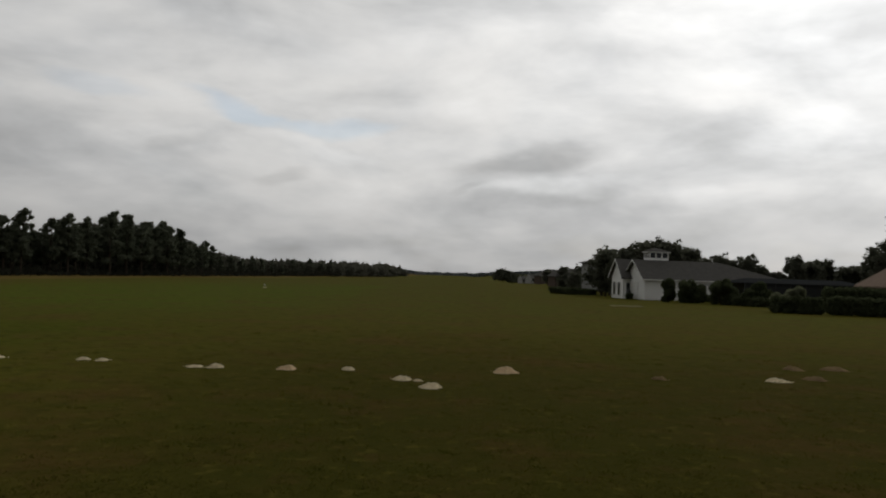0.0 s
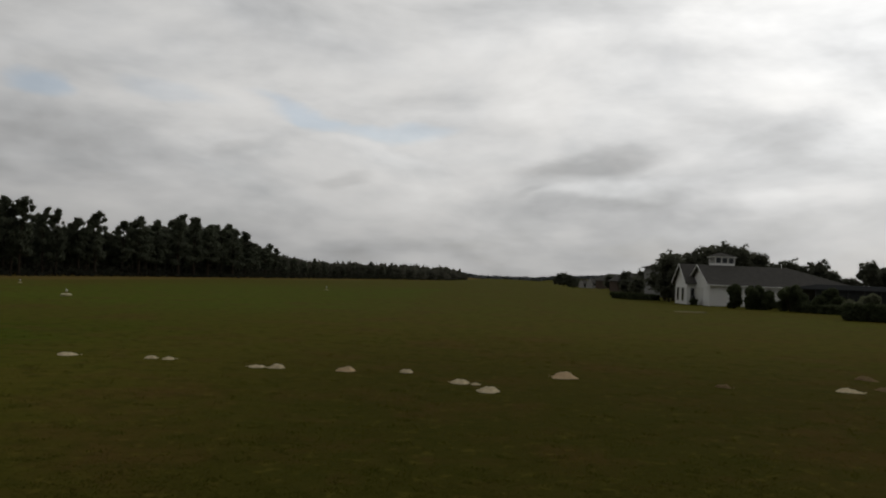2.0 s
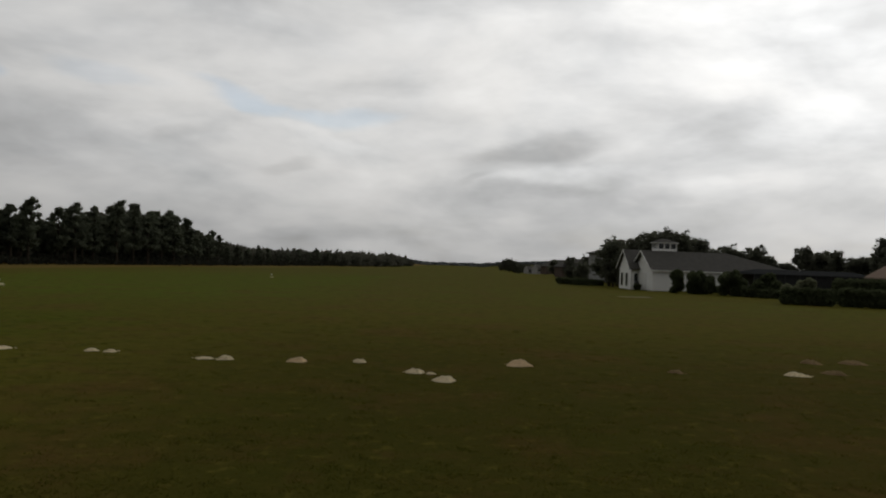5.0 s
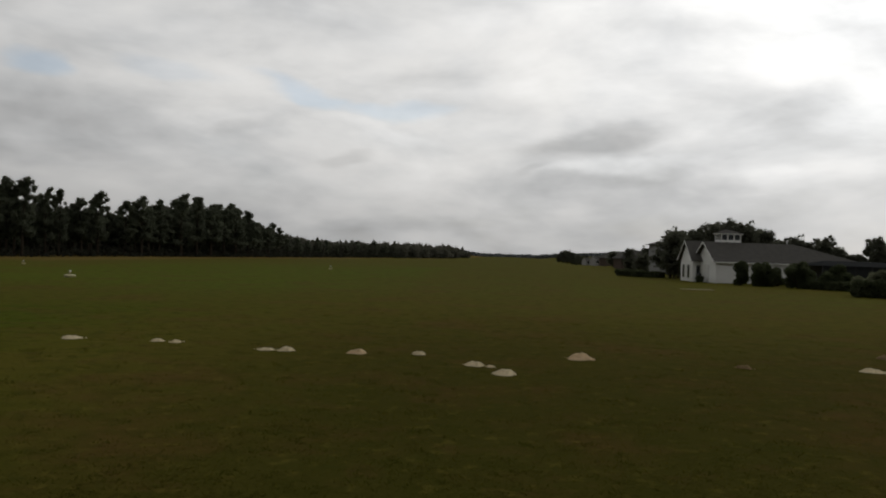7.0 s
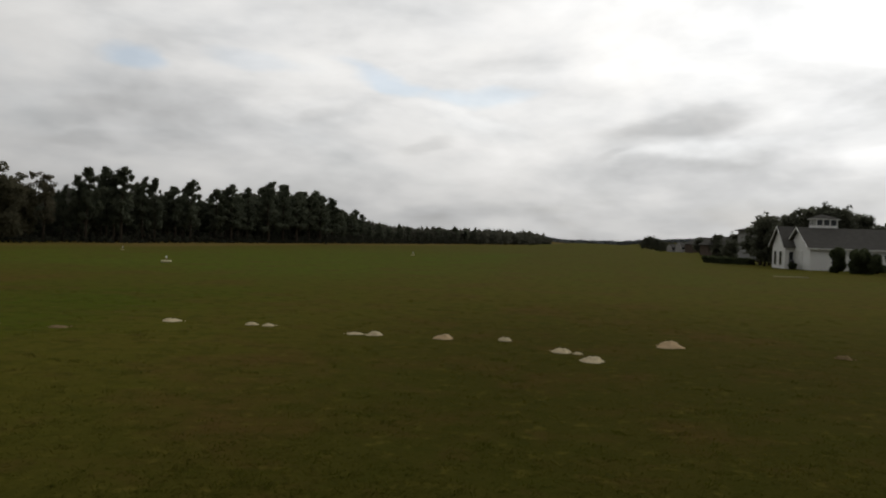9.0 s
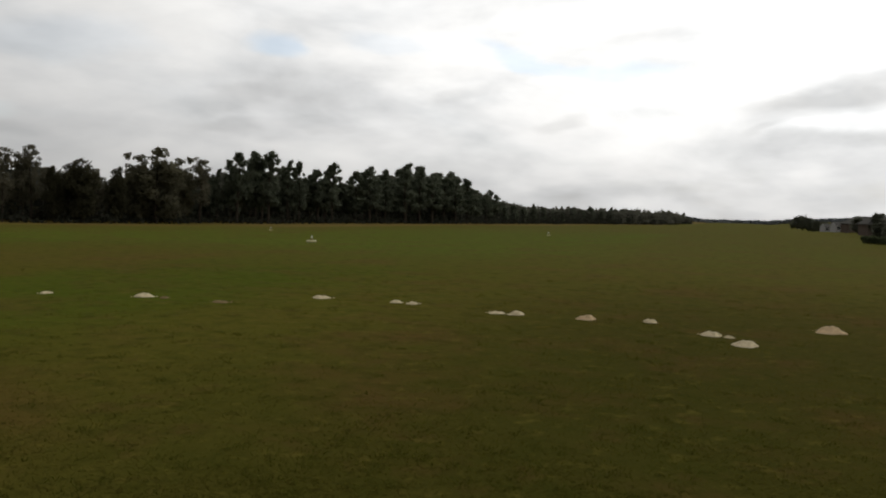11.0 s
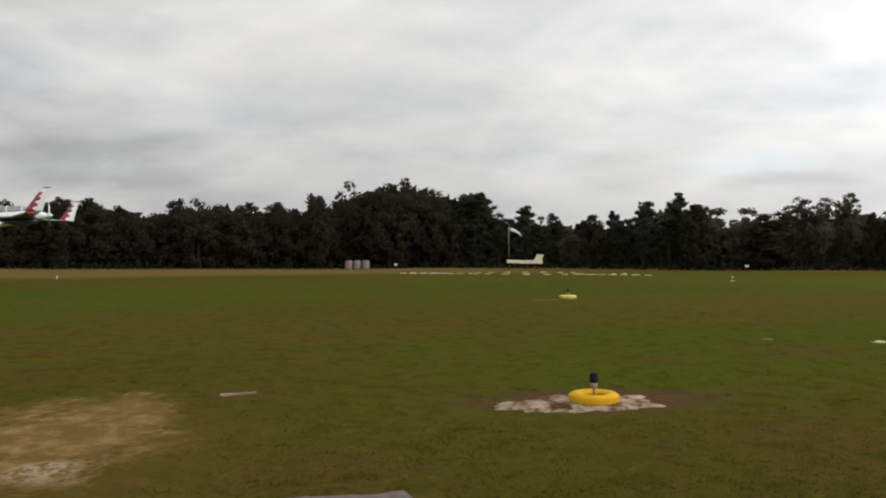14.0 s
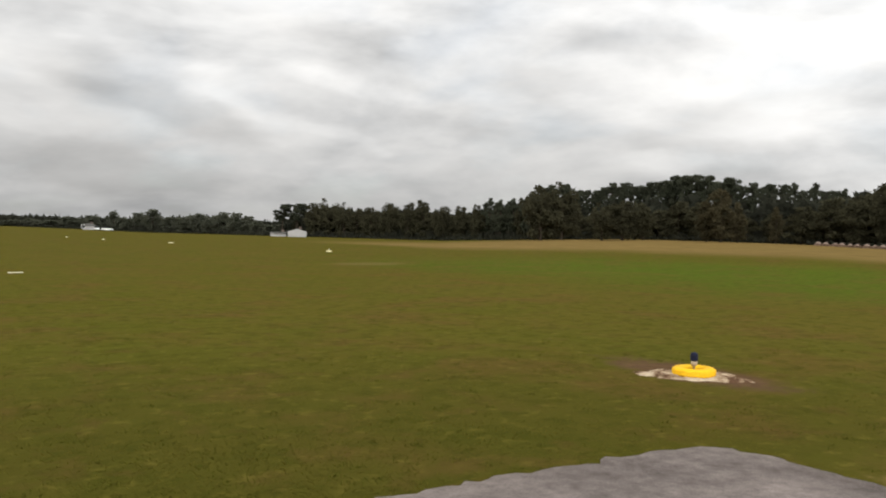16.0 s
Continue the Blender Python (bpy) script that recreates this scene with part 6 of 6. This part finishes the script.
simple_house(-4.7, 430, 6, 8, 2.4, 1.6, PALEWALL, SHINGLE, "far white house with grey roof by the field", 12, False, ((-2, 1.4, 1.4, 1.2),))
simple_house(170.35, 352, 4.2, 4.5, 1.7, 0.8, PALEWALL, SHINGLE, "far white house before a line of trees", 175, True, ((-2, 1.4, 1.4, 1.2),))
simple_house(158.0, 266, 5.0, 4, 1.2, 0.25, PALEWALL, SHINGLE, "far low white shed beside tall pines", 157, False, ())
simple_house(156.7, 264, 4.6, 6, 1.7, 0.9, PALEWALL, SHINGLE, "far white gabled building behind tall pines", 67, False, ())


def bush(x, y, w, h, seed, label="dense dark clipped shrub in a garden", mat=None, d=None, group="shrubs"):
    r = random.Random(seed)
    cen, spr = [], []
    n = max(8, int(10 * (w / 2)))
    for i in range(n):
        a, q = r.uniform(0, 6.28), r.random() ** 0.5
        hz = r.uniform(0.10, 0.85)
        k = math.sin(math.pi * min(0.95, hz + 0.1)) ** 0.5
        cen.append((math.cos(a) * q * w * 0.36 * k, math.sin(a) * q * (d or w) * 0.36 * k, h * hz))
        b = min(w, h) * r.uniform(0.16, 0.26)
        spr.append((b, b, b))
    root = thing("shrub", pose(x, y, gz(x, y), 0, 0, 0), label, "shrub", group)
    q = leaf_tris(cen, spr, int(5000 + 1600 * w), 0.16, 0.2, seed, 0.4)
    q[:, 2] = np.maximum(q[:, 2], 0.0)
    ob = new("foliage", leaf_mesh("foliage", q, mat or SHRUB))
    ob.parent = root
    verts, faces = [], []
    for i in range(5):
        c = cen[i]
        limb(verts, faces, [(c[0] * 0.15, c[1] * 0.15, -0.05), (c[0] * 0.5, c[1] * 0.5, c[2] * 0.5), c], [0.05, 0.035, 0.015], 5)
    ob = new("stem", mesh_from("stem", verts, faces, BARK, True))
    ob.parent = root
    return root


for i, (az, r, w, h) in enumerate(((-14.6, 91, 2.3, 2.6), (-16.1, 90, 3.6, 2.7), (-18.2, 88, 4.0, 2.7), (-20.3, 87, 3.6, 2.6), (-12.0, 100, 1.2, 0.7),
                                   (-16.9, 93, 1.6, 1.2))):
    x, y = plot(az, r)
    bush(x, y, w, h, 70 + i)


def hedge(a0, a1, r0, r1, h, d, seed, label, mat=None):
    x0, y0 = plot(a0, r0)
    x1, y1 = plot(a1, r1)
    ln = math.hypot(x1 - x0, y1 - y0)
    g = random.Random(seed)
    cen, spr = [], []
    n = int(ln / 0.45)
    for i in range(n):
        for k in (0.3, 0.72):
            cen.append(((i + g.random()) / n * ln, g.uniform(-0.2, 0.2) * d, h * k * g.uniform(0.97, 1.03)))
            spr.append((0.5, d * 0.42, h * 0.30))
    root = thing("hedge", pose(x0, y0, gz((x0 + x1) / 2, (y0 + y1) / 2), 0, 0, math.degrees(math.atan2(y1 - y0, x1 - x0))), label, "hedge", "hedges")
    q = leaf_tris(cen, spr, int(4200 * ln ** 0.75), 0.17, 0.2, seed, 0.4)
    q[:, 2] = np.maximum(q[:, 2], 0.0)
    ob = new("foliage", leaf_mesh("foliage", q, mat or SHRUB))
    ob.parent = root
    verts, faces = [], []
    for i in range(0, n, 2):
        c = cen[2 * i]
        limb(verts, faces, [(c[0], 0, -0.05), (c[0], c[1] * 0.5, h * 0.3), c], [0.03, 0.025, 0.015], 4)
    ob = new("stem", mesh_from("stem", verts, faces, BARK, True))
    ob.parent = root


hedge(-21.5, -24.4, 70, 70, 1.35, 1.2, 91, "dark clipped hedge at the garden edge")
hedge(-24.8, -31.0, 70, 71, 1.45, 1.2, 92, "long dark clipped hedge at the garden edge")
hedge(-24.4, -31.0, 77, 77, 2.2, 1.8, 95, "tall dark row of shrubs before the cream house")
hedge(-6.6, -9.6, 126, 118, 1.0, 1.3, 93, "low dark hedge beside the field")
hedge(-19.0, -21.6, 87, 84, 0.9, 1.0, 94, "low dark border of shrubs")
x, y = plot(-22.7, 72.0)
bush(x, y, 4.4, 2.0, 99, "pale feathery ornamental grass clump by the hedge", PLUME)

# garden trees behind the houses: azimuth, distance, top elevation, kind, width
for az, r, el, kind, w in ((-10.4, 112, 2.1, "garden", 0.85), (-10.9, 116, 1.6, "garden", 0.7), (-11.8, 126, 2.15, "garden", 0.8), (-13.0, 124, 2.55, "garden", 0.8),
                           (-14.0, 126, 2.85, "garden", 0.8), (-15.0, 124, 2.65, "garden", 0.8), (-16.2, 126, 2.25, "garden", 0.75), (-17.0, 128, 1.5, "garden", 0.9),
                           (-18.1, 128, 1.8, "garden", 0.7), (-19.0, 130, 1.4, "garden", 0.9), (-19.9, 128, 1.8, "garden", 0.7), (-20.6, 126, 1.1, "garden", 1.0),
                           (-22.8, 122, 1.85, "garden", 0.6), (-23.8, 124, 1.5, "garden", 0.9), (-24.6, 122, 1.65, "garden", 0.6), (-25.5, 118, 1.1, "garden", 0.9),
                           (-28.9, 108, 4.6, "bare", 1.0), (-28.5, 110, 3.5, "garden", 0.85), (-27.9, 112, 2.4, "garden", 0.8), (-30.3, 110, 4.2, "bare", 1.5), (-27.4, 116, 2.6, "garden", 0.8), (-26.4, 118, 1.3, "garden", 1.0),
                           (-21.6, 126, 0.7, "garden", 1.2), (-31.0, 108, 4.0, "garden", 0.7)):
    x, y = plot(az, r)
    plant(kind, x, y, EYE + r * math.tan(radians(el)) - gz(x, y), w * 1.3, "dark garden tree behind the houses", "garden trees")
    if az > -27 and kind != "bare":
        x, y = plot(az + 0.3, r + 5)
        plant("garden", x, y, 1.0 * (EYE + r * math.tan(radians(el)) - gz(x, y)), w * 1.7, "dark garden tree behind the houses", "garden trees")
for az, r, el, kind in ((-2.5, 320, -0.05, "garden"), (-2.8, 312, 0.22, "garden"), (-3.1, 316, 0.30, "garden"), (-3.45, 318, 0.12, "garden"), (-3.8, 324, -0.03, "garden"), (-4.1, 440, -0.1, "garden"), (-4.5, 470, -0.1, "garden"), (-5.0, 470, -0.1, "garden"), (-5.4, 420, -0.02, "garden"), (-5.9, 420, 0.02, "garden"), (-7.0, 280, 0.2, "garden"), (-7.8, 262, 0.4, "garden"), (-6.0, 320, 0.15, "pine"),
                        (-6.3, 280, 0.3, "garden"), (-7.4, 230, 0.6, "garden"), (-8.6, 200, 0.75, "garden"), (-8.2, 140, 0.25, "garden"), (-7.5, 150, 0.0, "garden")):
    x, y = plot(az, r)
    plant(kind, x, y, max(2.5, EYE + r * math.tan(radians(el)) - gz(x, y)), 1.5, "dark tree beside the far houses", "far trees")
for az, r, el in ((73.6, 128, 4.0), (74.4, 130, 3.8), (73.0, 132, 3.6), (57.9, 118, 2.9), (59.6, 120, 3.05)):
    x, y = polar(az, r)
    plant("bare", x, y, EYE + r * math.tan(radians(el)) - gz(x, y), 1.2)


def build_far_woods():
    """The low wooded line at the end of the field."""
    g = np.random.default_rng(31)
    cen, spr = [], []
    for i in range(260):
        az = g.uniform(-6.5, 5.5)
        r = g.uniform(2000, 2300)
        x, y = plot(az, r)
        h = g.uniform(4, 8)
        cen.append((x, y, gz(x, y) + h * 0.5))
        spr.append((14, 14, h * 0.6))
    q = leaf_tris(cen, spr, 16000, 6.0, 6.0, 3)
    # pale blue-grey leaf colour with the haze of distance painted in
    m = material("far_foliage_painted_haze", (0.12, 0.13, 0.135), (0.17, 0.185, 0.19), 0.01, 0.95, 0, island=0.5)
    tagged(new("far_woods", leaf_mesh("far_woods", q, m)), "distant line of woods beyond the field, haze painted in", "woods", kind="stuff")


build_far_woods()


def driveway():
    bm = bmesh.new()
    box(bm, -2.2, 2.2, -0.4, 0.4, -0.05, 0.02, 0.01)
    ob = part("concrete_path", bm, material("pale_concrete", (0.20, 0.18, 0.11), (0.30, 0.27, 0.18), 2.0, 0.9, 0.3))
    ob.matrix_basis = pose(14.0, 68.0, gz(14, 68), 0, 0, 26)
    tagged(ob, "short pale concrete path in the grass", "path", kind="structure")


driveway()


def parked_car(az, r, rz, mat, label):
    x, y = plot(az, r)
    root = thing("parked_car", pose(x, y, gz(x, y), 0, 0, rz), label, "car", "far parked cars")
    bm = bmesh.new()
    loft(bm, [[(px, s * 0.85, pz) for px, pz in ((-2.2, 0.35), (2.2, 0.35), (2.25, 0.75), (1.2, 0.95), (-2.1, 1.0))] for s in (-1, 1)])
    part("body", bm, mat, root)
    bm = bmesh.new()
    loft(bm, [[(px, s * 0.74, pz) for px, pz in ((-2.0, 0.99), (1.1, 0.96), (0.4, 1.5), (-1.7, 1.52))] for s in (-1, 1)])
    part("cabin", bm, DARKGLASS, root, "dark windows")
    for sx in (-1.35, 1.4):
        for sy in (-0.85, 0.85):
            bm = bmesh.new()
            lathe(bm, [(0.0, -0.1), (0.24, -0.1), (0.33, -0.08), (0.33, 0.08), (0.24, 0.1), (0.0, 0.1)], 14)
            bmesh.ops.transform(bm, matrix=pose(sx, sy, 0.33, 90, 0, 0), verts=bm.verts)
            part("wheel", bm, BLACK, root)


parked_car(169.85, 340, 85, WHITEPAINT, "white van parked far across the field")
parked_car(169.2, 338, 168, WHITEPAINT, "white pickup parked far across the field")
for p in [p for ps in PROTO.values() for p in ps if p.name not in USED]:
    for o in (*p.children_recursive, p):
        bpy.data.objects.remove(o)
